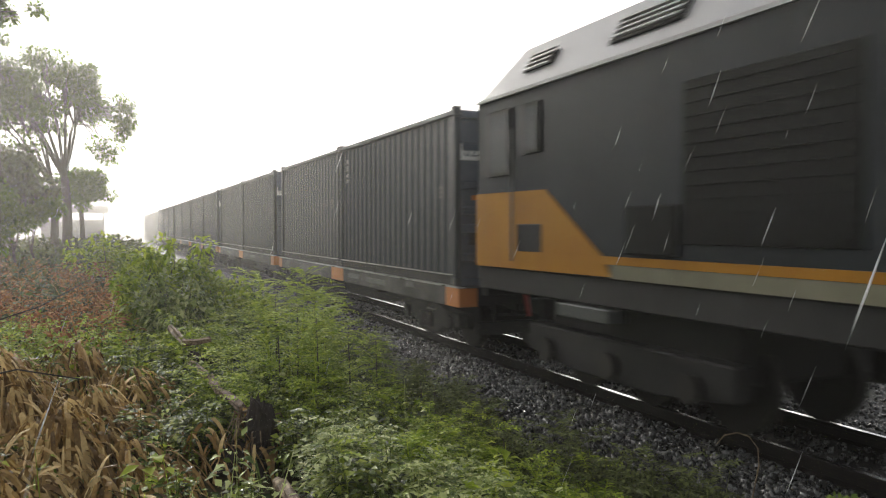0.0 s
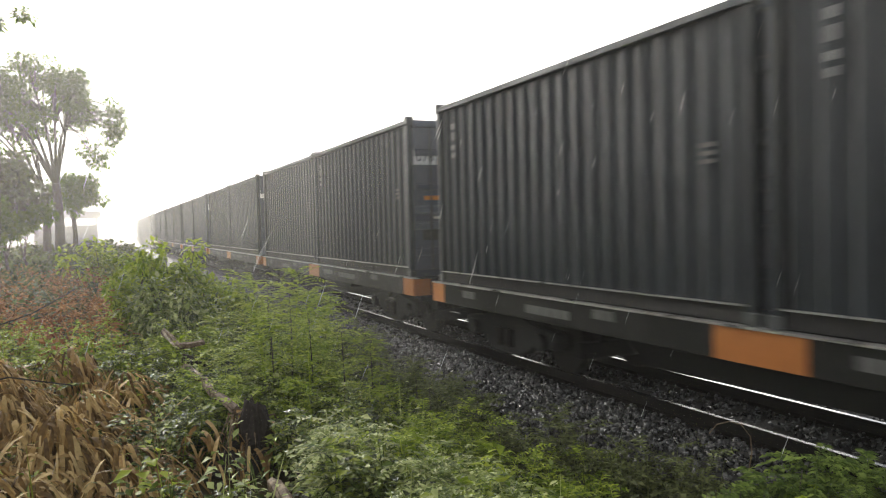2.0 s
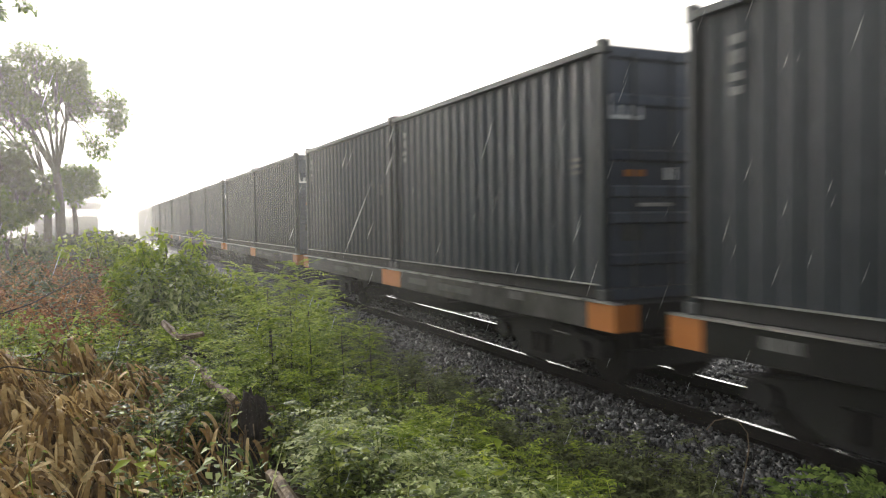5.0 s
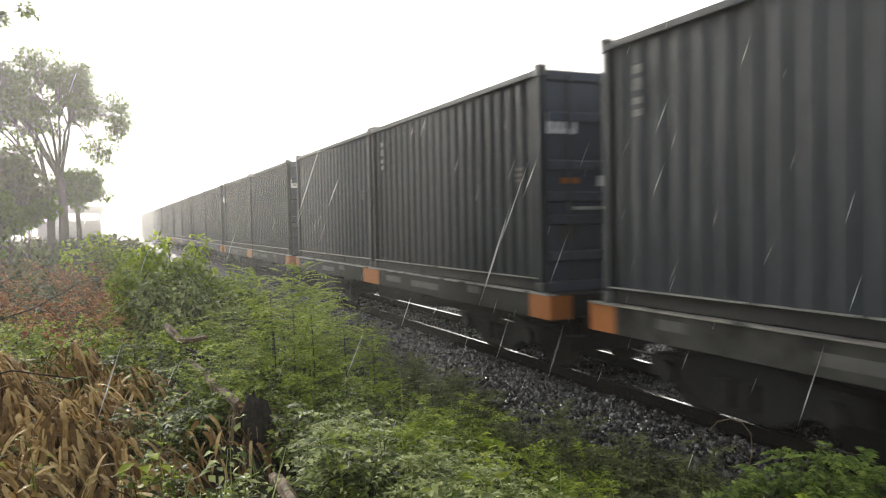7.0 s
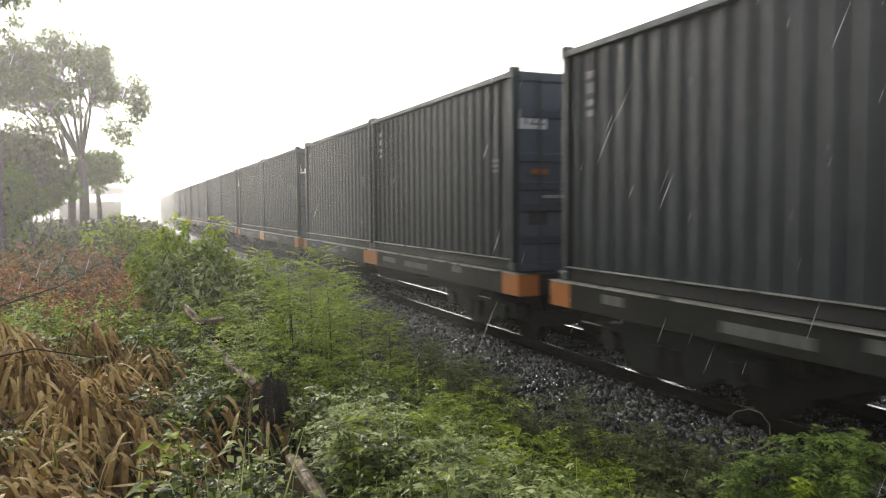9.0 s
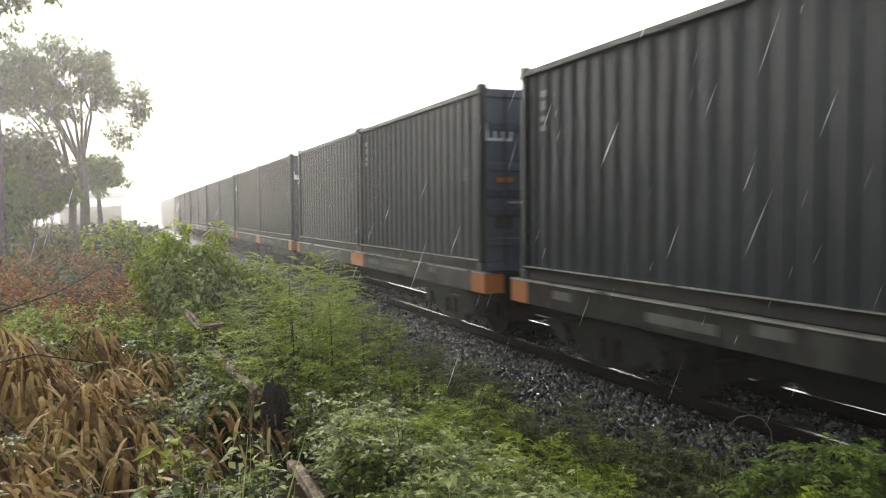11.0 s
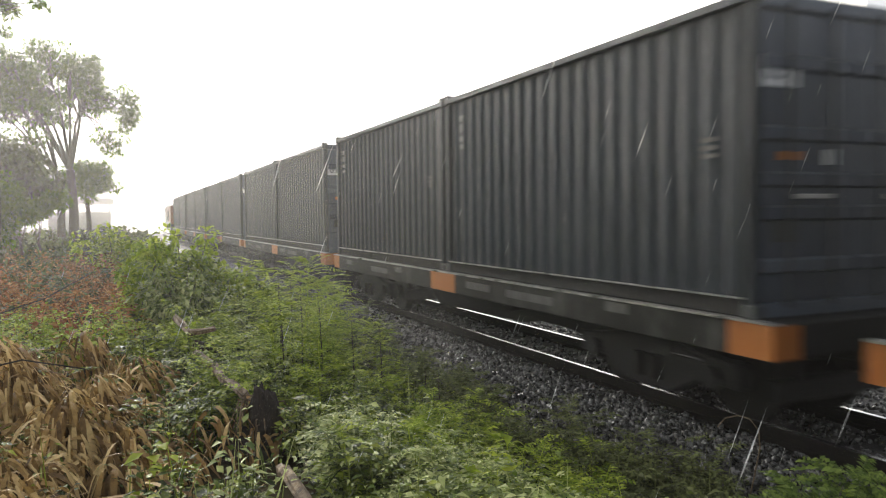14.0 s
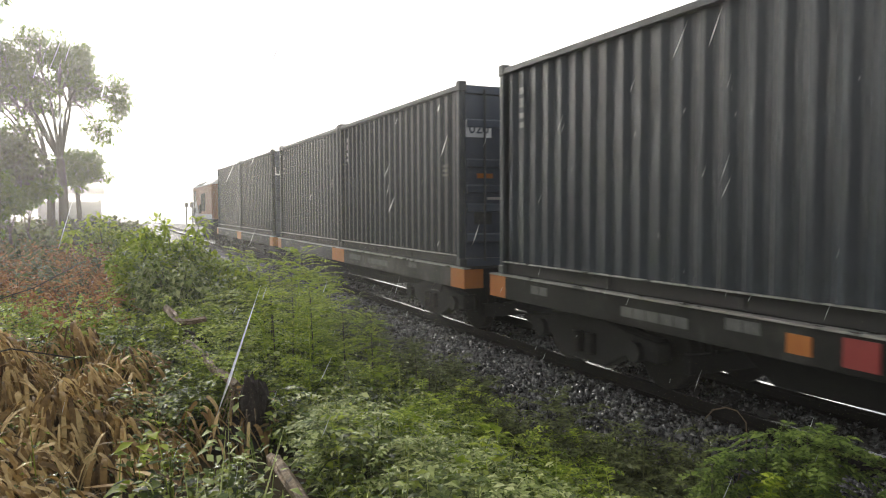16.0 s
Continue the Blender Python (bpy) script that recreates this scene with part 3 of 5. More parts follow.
def build_train():
    car, box = build_wagon(), build_container()
    tagged(car, "olive-grey flat container wagon with orange end panels on rails", "flat wagon", "wagons of the train")
    tagged(box, "dark green corrugated steel container on a flat wagon", "container", "containers on the train")
    dm = {}
    half = (2 * CL + MID_GAP) / 2
    for i in range(WAGONS):
        y = i * STEP + half
        g = car if i == 0 else copy_thing(car, Matrix())
        moving.append((g, TRACK_X, y, RAIL))
        if i == 22:
            sb = BASE - RAIL - 0.30
            part("marker_panel", boxes((-1.272, -1.25, 1.33, 1.55, sb + 0.07, sb + 0.22)), ORANGE, g, "small orange marker")
            part("marker_panel", boxes((-1.272, -1.25, 0.80, 1.08, sb + 0.05, sb + 0.26)), RED, g, "faded red marker")
        for k, s in enumerate((-1, 1)):
            c = box if i == 0 and k == 0 else copy_thing(box, Matrix())
            moving.append((c, CAR_X, y + s * (CL + MID_GAP) / 2, BASE))
            if k == 0:
                plates.append((c, NUMBERS.get(i, "")))
    plate = as_mesh("number_plate", boxes((-1.09, -0.67, -CL / 2 + 0.034, -CL / 2 + 0.044, 1.90, 2.15)), WHITE)
    bars = as_mesh("number_bars", boxes(*[(-1.06 + k * 0.13, -0.97 + k * 0.13, -CL / 2 + 0.028, -CL / 2 + 0.034, 1.94, 2.11) for k in range(3)]), PAINT_END)
    for c, text in plates:
        pl = part("number_plate", plate, None, c, "white plate with dark fleet number")
        if text:
            if text not in dm:
                dm[text] = digits_mesh(text, 0.225)
            d = part("digits", dm[text], None, pl)
            d.matrix_basis = Matrix.Translation((-0.88, -CL / 2 + 0.030, 2.025)) @ Matrix.Rotation(math.pi / 2, 4, "X")
        else:
            part("digits", bars, None, pl)


plates = []
build_train()


def build_loco(name, length, body_mat, band_mat, roof_mat, label, tall, high=1.66):
    """A diesel unit: origin over the rails at the end next to the wagons; the body reaches towards -y."""
    g = empty(name)
    tagged(g, label, "locomotive")
    w = 1.42
    z = lambda rel: EYE + rel - RAIL
    eave, roof, floor, bot = z(high), z(high + tall), z(-0.50), z(-0.80)
    L = length
    part("body", boxes((-w + 0.01, w - 0.01, -L, 0, floor, eave), bevel=0.03), body_mat, g)
    # bevelled roof with sloped ends
    top = [(-w + 0.02, eave), (-w + 0.42, roof - 0.08), (-w + 0.75, roof), (w - 0.75, roof), (w - 0.42, roof - 0.08), (w - 0.02, eave)]
    bm = prism(top, -L + 0.05, -0.05)
    for v in bm.verts:
        if v.co.z > eave + 0.05:
            v.co.y += -0.55 if v.co.y > -L / 2 else 0.55
    part("roof", bm, roof_mat, g, "pale grey sloping roof")
    part("underframe", boxes((-w + 0.04, w - 0.04, -L, 0, bot, floor), bevel=0.02), BLACK, g)
    for s in (-1, 1):
        a, b = sorted((s * (w + 0.004), s * (w - 0.012)))
        part("gutter", boxes((min(s * (w + 0.03), s * (w - 0.03)), max(s * (w + 0.03), s * (w - 0.03)), -L + 0.05, -0.05, eave - 0.03, eave + 0.01)), roof_mat, g)
        cab = [(-0.0, floor), (-2.95, floor + 0.015), (-2.8, z(-0.28)), (-1.72, z(0.44)), (0.0, z(0.45))]
        part("cab_band", prism(cab, a, b, "x"), band_mat, g, "golden lower cab band with a slanted edge")
        part("yellow_stripe", boxes((a, b, -L, -2.80, z(-0.36), z(-0.28))), band_mat, g)
        part("white_stripe", boxes((a, b, -L, -2.95, floor, z(-0.364))), PALE_BAND if band_mat is L_YELLOW else roof_mat, g)
        for y0, y1, z0, z1 in ((-0.90, -0.42, z(high - 0.96), z(high - 0.23)), (-1.58, -1.31, z(high - 0.74), z(high - 0.24))):
            fr = part("window_frame", boxes((min(s * (w + 0.016), s * (w - 0.02)), max(s * (w + 0.016), s * (w - 0.02)), y0 - 0.05, y1 + 0.05, z0 - 0.05, z1 + 0.05), bevel=0.006), LOUVER, g)
            part("pane", boxes((min(s * (w + 0.022), s * (w - 0.01)), max(s * (w + 0.022), s * (w - 0.01)), y0, y1, z0, z1)), GLASS, fr)
        # Flat black plate paints the shade of a step recess on the wall.
        part("step_recess_shade", boxes((min(s * (w + 0.012), s * (w - 0.03)), max(s * (w + 0.012), s * (w - 0.03)), -1.66, -1.10, z(-0.28), z(0.05)), bevel=0.01), BLACK, g, "black plate, shade of a step recess in its colour")
        part("hand_rail", tube([(s * (w + 0.05), -1.05, z(-0.4)), (s * (w + 0.05), -1.05, z(1.2))], [0.018, 0.018], 6), CASTING, g)
        for y0, y1, z0, z1 in ((-5.65, -3.95, z(-0.14), z(high - 0.4)), (-8.3, -6.2, z(-0.14), z(high - 0.4))):
            if -y0 < L:
                panel = part("louver_panel", boxes((min(s * (w + 0.008), s * (w - 0.02)), max(s * (w + 0.008), s * (w - 0.02)), y0, y1, z0, z1), bevel=0.006), LOUVER, g, "near-black louvered grille")
                n = 12
                for k in range(n):
                    zz = z0 + (k + 0.5) * (z1 - z0) / n
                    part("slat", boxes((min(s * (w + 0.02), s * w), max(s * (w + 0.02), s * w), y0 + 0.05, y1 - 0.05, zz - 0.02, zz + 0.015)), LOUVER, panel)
        part("side_box", boxes((min(s * (w + 0.05), s * w), max(s * (w + 0.05), s * w), -3.92, -3.22, z(-0.25), z(0.21)), bevel=0.015), LOUVER, g)
        part("footboard", boxes((min(s * (w + 0.01), s * (w - 0.25)), max(s * (w + 0.01), s * (w - 0.25)), -2.9, -2.0, bot - 0.16, bot - 0.02), bevel=0.01), CASTING, g)
        for k, (ya, yb) in enumerate(((-1.62, -0.98), (-3.8, -2.75))):
            if -ya > L:
                continue
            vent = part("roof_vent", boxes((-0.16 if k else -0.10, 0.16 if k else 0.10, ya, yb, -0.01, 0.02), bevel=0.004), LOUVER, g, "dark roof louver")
            vent.matrix_basis = Matrix.Translation((s * (w - 0.21), 0, (eave + roof - 0.08) / 2 + 0.012)) @ Matrix.Rotation(s * math.atan2(tall - 0.08, 0.40), 4, "Y")
            for j in range(4):
                sl = part("slat", boxes((-0.11 + j * 0.075, -0.085 + j * 0.075, ya + 0.04, yb - 0.04, 0.02, 0.045)), roof_mat, vent)
    # cab end
    part("end_band", boxes((-w + 0.03, w - 0.03, -0.006, 0.012, floor, z(0.45))), band_mat, g)
    for s in (-1, 1):
        fr = part("end_window_frame", boxes((s * 0.62 - 0.42, s * 0.62 + 0.42, -0.01, 0.016, z(high - 1.0), z(high - 0.2)), bevel=0.006), LOUVER, g)
        part("pane", boxes((s * 0.62 - 0.36, s * 0.62 + 0.36, 0.0, 0.022, z(high - 0.94), z(high - 0.26))), GLASS, fr)
        part("hose", tube([(s * 0.55, 0.02, bot + 0.05), (s * 0.55, 0.16, bot - 0.15), (s * 0.5, 0.15, bot - 0.45)], [0.035, 0.04, 0.03], 7), RED, g, "red brake hose")
    part("buffer_beam", boxes((-w + 0.1, w - 0.1, -0.1, 0.06, bot - 0.12, floor - 0.02), bevel=0.02), BLACK, g)
    part("coupler", boxes((-0.12, 0.12, 0.05, 0.55, bot - 0.1, bot + 0.12), bevel=0.02), BLACK, g)
    for yb in ((-2.6, -L + 2.6) if L > 10 else (-L / 2,)):
        bog = part("bogie", boxes((-0.9, 0.9, yb - 1.5, yb + 1.5, 0.5, bot - 0.03), bevel=0.03), BLACK, g)
        for s in (-1, 1):
            xa, xb = sorted((s * 0.92, s * 1.14))
            part("side_frame", prism([(yb - 1.7, 0.42), (yb - 1.7, 0.74), (yb + 1.7, 0.74), (yb + 1.7, 0.42), (yb + 0.7, 0.30), (yb - 0.7, 0.30)], xa, xb, "x", bevel=0.02), BLACK, bog)
            for dy in (-1.2, 0, 1.2):
                x = s * GAUGE / 2
                part("wheel", disc(0.45, x - 0.06, x + 0.06, yb + dy, 0.45, 24), WHEEL, bog)
                part("axle_box", disc(0.14, s * 1.12, s * 1.22, yb + dy, 0.47, 12), WHEEL, bog)
    part("fuel_tank", boxes((-1.1, 1.1, -L / 2 - 1.2, -L / 2 + 1.2, 0.30, bot - 0.02), bevel=0.08), BLACK, g)
    return g


lead = build_loco("locomotive", 15.0, L_GREEN, L_YELLOW, L_ROOF, "grey-green diesel locomotive with golden cab band and pale roof", 0.71)
moving.append((lead, TRACK_X, -1.14, RAIL))
tail = build_loco("rear_locomotive", 8.2, L_ORANGE, L_ROOF, L_ROOF, "red-orange diesel unit with grey lower band at train's end", 0.36, 1.16)
moving.append((tail, TRACK_X, WAGONS * STEP - WAGON_GAP + 0.75 + 8.2, RAIL))

# ---- woods and buildings in the distance ----
def crown_leaves(centres, radius, per, size, flat=0.75):
    """Leaves in loose clumps round the centres."""
    n = len(centres) * per
    c = np.repeat(np.asarray(centres), per, 0)
    r = np.repeat(np.broadcast_to(radius, len(centres)), per)[:, None]
    d = unit(rng.normal(0, 1, (n, 3)))
    P = c + d * r * rng.uniform(0.25, 1, (n, 1)) ** 0.6 * np.array([1, 1, flat])
    D = unit(d + rng.normal(0, 0.7, (n, 3)) + np.array([0, 0, -0.25]))
    L = size * rng.uniform(0.6, 1.35, n)
    return leaf_arrays(P, D, L, L * rng.uniform(0.42, 0.62, n), 0.2)


def build_tree(name, base, fork_z, envelope, clumps, clump_r, per, leaf, trunk_r, material, label, forks=3, seed=1, keep=None, lower=-0.8, extra=()):
    """A trunk that forks into limbs, each limb feeding clumps of leaves inside an uneven envelope (centre, radii)."""
    rnd = random.Random(seed)
    t = empty(name, Matrix.Translation(base))
    tagged(t, label, "tree")
    base, (ec, er) = Vector(base), envelope
    ec = Vector(ec) - base
    fork = Vector((rnd.uniform(-0.1, 0.1), 0, fork_z - base.z))
    part("trunk", tube([(0, 0, -0.25), (0.02, 0, 0.25), fork * 0.55 + Vector((0.08, 0, 0)), fork], [trunk_r * 1.5, trunk_r * 1.15, trunk_r, trunk_r * 0.85], 9), BARK, t, smooth=True)
    mains = []
    for k in range(forks):
        a = math.tau * k / forks + rnd.uniform(-0.3, 0.3)
        end = ec + Vector((math.cos(a) * er[0] * 0.42, math.sin(a) * er[1] * 0.42, rnd.uniform(0.0, 0.35) * er[2]))
        mid = fork.lerp(end, 0.45) + Vector((rnd.uniform(-0.2, 0.2), 0, 0.25))
        mains.append((fork, mid, end))
        part("limb", tube([fork - Vector((0, 0, 0.1)), mid, end], [trunk_r * 0.45, trunk_r * 0.28, trunk_r * 0.10], 7), BARK, t, smooth=True)
    centres, radii = [Vector(q) - base for q in extra], [clump_r] * len(extra)
    while len(centres) < clumps:
        d = Vector((rnd.gauss(0, 1), rnd.gauss(0, 1), rnd.gauss(0, 1))).normalized()
        if d.z < lower:
            continue
        r = rnd.uniform(0.45, 1.0) * (0.85 + 0.22 * math.sin(3.1 * d.x + 5 * d.z))
        p = ec + Vector((d.x * er[0], d.y * er[1], d.z * er[2])) * r
        if keep and not keep(p + base):
            continue
        centres.append(p)
        radii.append(clump_r * rnd.uniform(0.6, 1.25))
    bm = bmesh.new()
    for p in centres:
        m = min(mains, key=lambda q: (q[2] - p).length)
        s = m[1].lerp(m[2], rnd.uniform(0.1, 0.95))
        h = s.lerp(p, 0.55) + Vector((rnd.uniform(-0.15, 0.15), rnd.uniform(-0.15, 0.15), rnd.uniform(-0.1, 0.25)))
        tube([s, h, p], [trunk_r * 0.2, trunk_r * 0.13, trunk_r * 0.05], 5, bm)
    tw = part("twigs", bm, BARK, t, smooth=True)
    tw["kind"] = "stuff"
    V, F = crown_leaves([tuple(c) for c in centres], radii, per, leaf)
    part("crown", mesh_np("crown", V, F, material), None, t)["kind"] = "stuff"
    return t


def right_fringe(p):
    """The big tree's crown hangs lower on its open side, with a hole over the fork."""
    hole = abs(p.x + 1.55) < 1.1 and p.z < EYE + 4.9
    return not hole


build_tree("tall_tree", (-2.15, 45, 1.0), EYE + 2.7, ((-3.0, 45, EYE + 6.9), (4.5, 3.0, 3.7)), 100, 0.62, 140, 0.22, 0.24, LEAF_TREE,
           "tall broadleaf tree with forked trunk and airy grey-green crown", forks=7, seed=4, keep=right_fringe, lower=-0.45,
           extra=[(-0.3, 45, EYE + 4.2), (0.2, 45, EYE + 4.5), (-0.1, 44.6, EYE + 3.85), (0.6, 45, EYE + 5.2), (0.9, 45, EYE + 6.1), (-0.7, 45, EYE + 4.6), (-4.4, 45, EYE + 4.0), (-5.0, 45, EYE + 4.4), (-3.6, 44.5, EYE + 4.4)])
build_tree("tall_tree", (-2.85, 46.2, 1.0), EYE + 2.4, ((-5.4, 46.5, EYE + 6.6), (3.4, 2.6, 3.8)), 74, 0.62, 140, 0.22, 0.20, LEAF_TREE,
           "slender broadleaf tree behind the forked one", forks=5, seed=9, lower=-0.4)
build_tree("tall_tree", (-3.38, 24, 1.0), EYE + 4.3, ((-3.5, 24, EYE + 6.05), (2.2, 1.6, 0.7)), 40, 0.26, 60, 0.15, 0.11, LEAF_TREE,
           "broadleaf tree whose leafy bough reaches over the scrub", forks=4, seed=15)
build_tree("round_tree", (-1.77, 56, 1.0), EYE + 1.0, ((-1.7, 56, EYE + 2.75), (2.0, 1.6, 1.45)), 64, 0.6, 150, 0.26, 0.16, LEAF_TREE,
           "small dense round tree beside a shed", forks=3, seed=12, lower=-0.9)
for k, (x, y, h, r) in enumerate(((-3.35, 31.5, 2.75, 1.5), (-2.75, 33.0, 1.5, 0.95), (-5.4, 31.5, 3.0, 2.0), (-3.7, 27.5, 1.1, 1.2))):
    build_tree("shrub", (x, y, 1.0), EYE - 0.9, ((x, y, EYE + h - r * 0.55), (r, r, r * 0.95)), 52, 0.5, 170, 0.18, 0.06, (LEAF_DRAB, LEAF_TREE)[k % 2],
               "dense olive-green shrub at the edge of the scrub", forks=3, seed=20 + k, lower=-1.0)


def build_shed():
    s = empty("shed", Matrix.Translation((-3.0, 75, 1.0)))
    tagged(s, "low open-sided grey shed on posts under trees", "shed")
    z = lambda rel: EYE + rel - 1.0
    for y in (0.0, 2.9):
        part("low_wall", boxes((-2.6, 2.55, y, y + 0.1, -0.1, z(0.70)), bevel=0.02), SHED_DARK, s)
        for x in (-2.55, -0.9, 0.75, 2.45):
            part("post", boxes((x - 0.06, x + 0.06, y, y + 0.12, z(0.70), z(1.40)), bevel=0.01), SHED_DARK, s)
    part("roof", prism([(-0.35, z(1.38)), (1.5, z(1.95)), (3.35, z(1.38)), (3.35, z(1.44)), (1.5, z(2.02)), (-0.35, z(1.44))], -2.9, 2.85, "x"), SHED_DARK, s)
    part("door", boxes((1.75, 2.35, -0.03, 0.02, 0.0, z(0.55)), bevel=0.01), CONCRETE, s)


build_shed()


def build_post(x, y, h):
    p = empty("line_post", Matrix.Translation((x, y, 0.24 if x > 3 else 1.0)))
    tagged(p, "slim grey lineside post with a small box on top", "post", "lineside posts")
    part("pole", tube([(0, 0, -0.2), (0, 0, h)], [0.09, 0.07], 8), SHED_DARK, p)
    part("head_box", boxes((-0.28, 0.28, -0.15, 0.15, h - 0.55, h + 0.1), bevel=0.02), SHED_DARK, p)


build_post(9.2, 92, 3.1)
build_post(6.9 + 4.2, 120, 3.2)


def hedge(name, xs, ys, n, h, leaf, material, label):
    """A belt of low scrub far off."""
    x, y = rng.uniform(*xs, n), rng.uniform(*ys, n)
    z = ground_z(x, y) + h * rng.uniform(0, 1, n) ** 1.3 * (0.6 + 0.4 * np.sin(x * 1.7 + y * 0.9))
    D = rng.normal(0, 1, (n, 3)) + np.array([0, 0, 0.7])
    L = leaf * rng.uniform(0.6, 1.4, n)
    V, F = leaf_arrays(np.stack([x, y, z], 1), D, L, L * 0.5)
    tagged(part(name, mesh_np(name, V, F, material), None), label, "scrub", kind="stuff")


# Added out of view: blocks low sky so the train's side turns darker.
hedge("thicket", (-17, -9), (-30, 34), 12000, 3.6, 0.75, LEAF_DRAB, "unseen olive leaf belt added to block low sky")
hedge("far_scrub", (-30, 2.0), (36, 70), 9000, 0.9, 0.5, LEAF_DRAB, "hazy low scrub under the far trees")
hedge("mid_scrub", (-9, 2.6), (16, 38), 12000, 0.55, 0.26, LEAF_DRAB, "low olive scrub along the embankment")
hedge("near_verge", (10.7, 13), (2, 34), 9000, 0.22, 0.14, LEAF_DRAB, "short olive grass along the far edge of ballast")
hedge("far_verge", (11.0, 28), (2, 80), 24000, 0.3, 0.24, LEAF_DRAB, "pale wet grass beyond the far rail")


# ---- added sheets for drizzle haze and lens glare over the line ----
def build_mist():
    """Added veils across the line for haze and glare; the last one, far off, spans both sides of the track."""
    # The nearest veil lifts the blacks as glare in the lens would.
    for k, (y, a, low) in enumerate(((2.2, 0.018, 0.42), (8.5, 0.030, 0.9), (14, 0.058, 1.0), (23, 0.060, 1.0), (40, 0.045, 1.0), (70, 0.27, 1.0), (120, 0.5, 2.0))):
        w, h = 40 + y, 14 + y * 0.5
        right = 4.56 if low < 2 else w
        me = mesh_np("drizzle_veil", [(-w, y, -1), (right, y, -1), (right, y, h), (-w, y, h)], np.array([[0, 1, 2, 3]]), mist_mat("drizzle_" + "abcdefg"[k], a, low))
        tagged(part("drizzle_veil", me, None), "thin grey-white sheet imitating drizzle haze and lens glare over the track", "drizzle", kind="stuff")


build_mist()


# ---- undergrowth on the bank ----
def spread_points(n, xs, ys, ok=None, bias=1.0):
    """Scattered places on the bank, denser near the low end of ys by bias."""
    x = rng.uniform(*xs, n * 3)
    y = ys[0] + (ys[1] - ys[0]) * rng.uniform(0, 1, n * 3) ** bias
    m = np.ones(n * 3, bool) if ok is None else ok(x, y)
    x, y = x[m][:n], y[m][:n]
    return np.stack([x, y, ground_z(x, y)], 1)


def clumpy(x, y, f=1.0, ph=0.0):
    return np.sin(1.9 * f * x + 1.1 * f * y + ph) * np.sin(1.3 * f * y - 0.8 * f * x + 2 * ph) + 0.5 * np.sin(4.1 * f * x - 2.7 * f * y + ph)


def broad_weeds(base, h, k, L, ratio=0.55):
    """Upright weeds with broad leaves set round their stems."""
    n = len(base)
    h = np.asarray(h) * (1.0 + 0.45 * np.clip(clumpy(base[:, 0], base[:, 1], 2.6, 0.7), -1.2, 1.3))
    lean = rng.normal(0, 0.16, (n, 2))
    f = rng.uniform(0.18, 1.0, (n, k)) ** 0.7
    z = f * h[:, None]
    az = rng.uniform(0, math.tau, (n, k))
    out = rng.uniform(0.01, 0.06, (n, k)) + 0.10 * h[:, None] * (1 - f)
    P = np.stack([base[:, :1] + lean[:, :1] * z + np.cos(az) * out, base[:, 1:2] + lean[:, 1:] * z + np.sin(az) * out, base[:, 2:] + z], -1).reshape(-1, 3)
    D = np.stack([np.cos(az), np.sin(az), rng.uniform(-0.25, 0.75, (n, k))], -1).reshape(-1, 3)
    ll = (L * rng.uniform(0.55, 1.35, (n, 1)) * rng.uniform(0.7, 1.2, (n, k)) * (1.15 - 0.4 * f)).ravel()
    a = leaf_arrays(P, D, ll, ll * ratio * rng.uniform(0.8, 1.2, n * k), rng.uniform(0.05, 0.5, n * k))
    s = blade_arrays(base, np.stack([lean[:, 0], lean[:, 1], np.ones(n)], 1), h, 0.009, 0.02, 2)
    return merge(a, s)


def feathers(base, h, fronds, pairs, frond_l, leaflet, ratio=0.38, rise=(0.1, 0.9), sag=0.25):
    """Upright plants with feathery compound leaves."""
    n = len(base)
    lean = rng.normal(0, 0.1, (n, 2))
    f = rng.uniform(0.25, 1.0, (n, fronds))
    z = f * np.asarray(h)[:, None]
    az = rng.uniform(0, math.tau, (n, fronds))
    o = np.stack([base[:, :1] + lean[:, :1] * z, base[:, 1:2] + lean[:, 1:] * z, base[:, 2:] + z], -1).reshape(-1, 3)
    D = unit(np.stack([np.cos(az), np.sin(az), rng.uniform(*rise, (n, fronds))], -1).reshape(-1, 3))
    R = frond_l * rng.uniform(0.6, 1.3, len(o))
    side = unit(np.cross(D, np.array([0, 0, 1.0])))
    out = []
    stems = blade_arrays(o, D, R, 0.006, sag, 4)
    for i in range(pairs):
        s = (i + 1) / (pairs + 0.5)
        c = o + D * (R * s)[:, None] - np.array([0, 0, 1.0]) * (sag * R * s * s)[:, None]
        ll = leaflet * R / frond_l * (0.55 + 1.2 * s * (1.15 - s))
        for sg in (-1, 1):
            out.append(leaf_arrays(c, side * sg + D * 0.45 + rng.normal(0, 0.12, c.shape), ll, ll * ratio * rng.uniform(0.8, 1.2, len(ll)), 0.22))
    st = blade_arrays(base, np.stack([lean[:, 0], lean[:, 1], np.ones(n)], 1), np.asarray(h), 0.012, 0.02, 2)
    return merge(stems, st, *out)


def stuff(name, arrays, material, label, category="weeds"):
    return tagged(part(name, mesh_np(name, *arrays, material), None), label, category, kind="stuff")


def edge_of_bank(y):
    """How far out the weeds reach over the ballast."""
    return 3.55 + 0.045 * np.clip(y, 0, 20) + 0.42 * np.clip(1 - (y - 4.2) / 3.5, 0, 1) + 0.16 * np.sin(1.7 * y) + 0.1 * np.sin(4.3 * y + 1)


def in_heap(x, y):
    return (x < 0.25 - 0.09 * (y - 4)) & (y > 3.2) & (y < 8.5)


def bank(x, y):
    return x < edge_of_bank(y) - 0.25


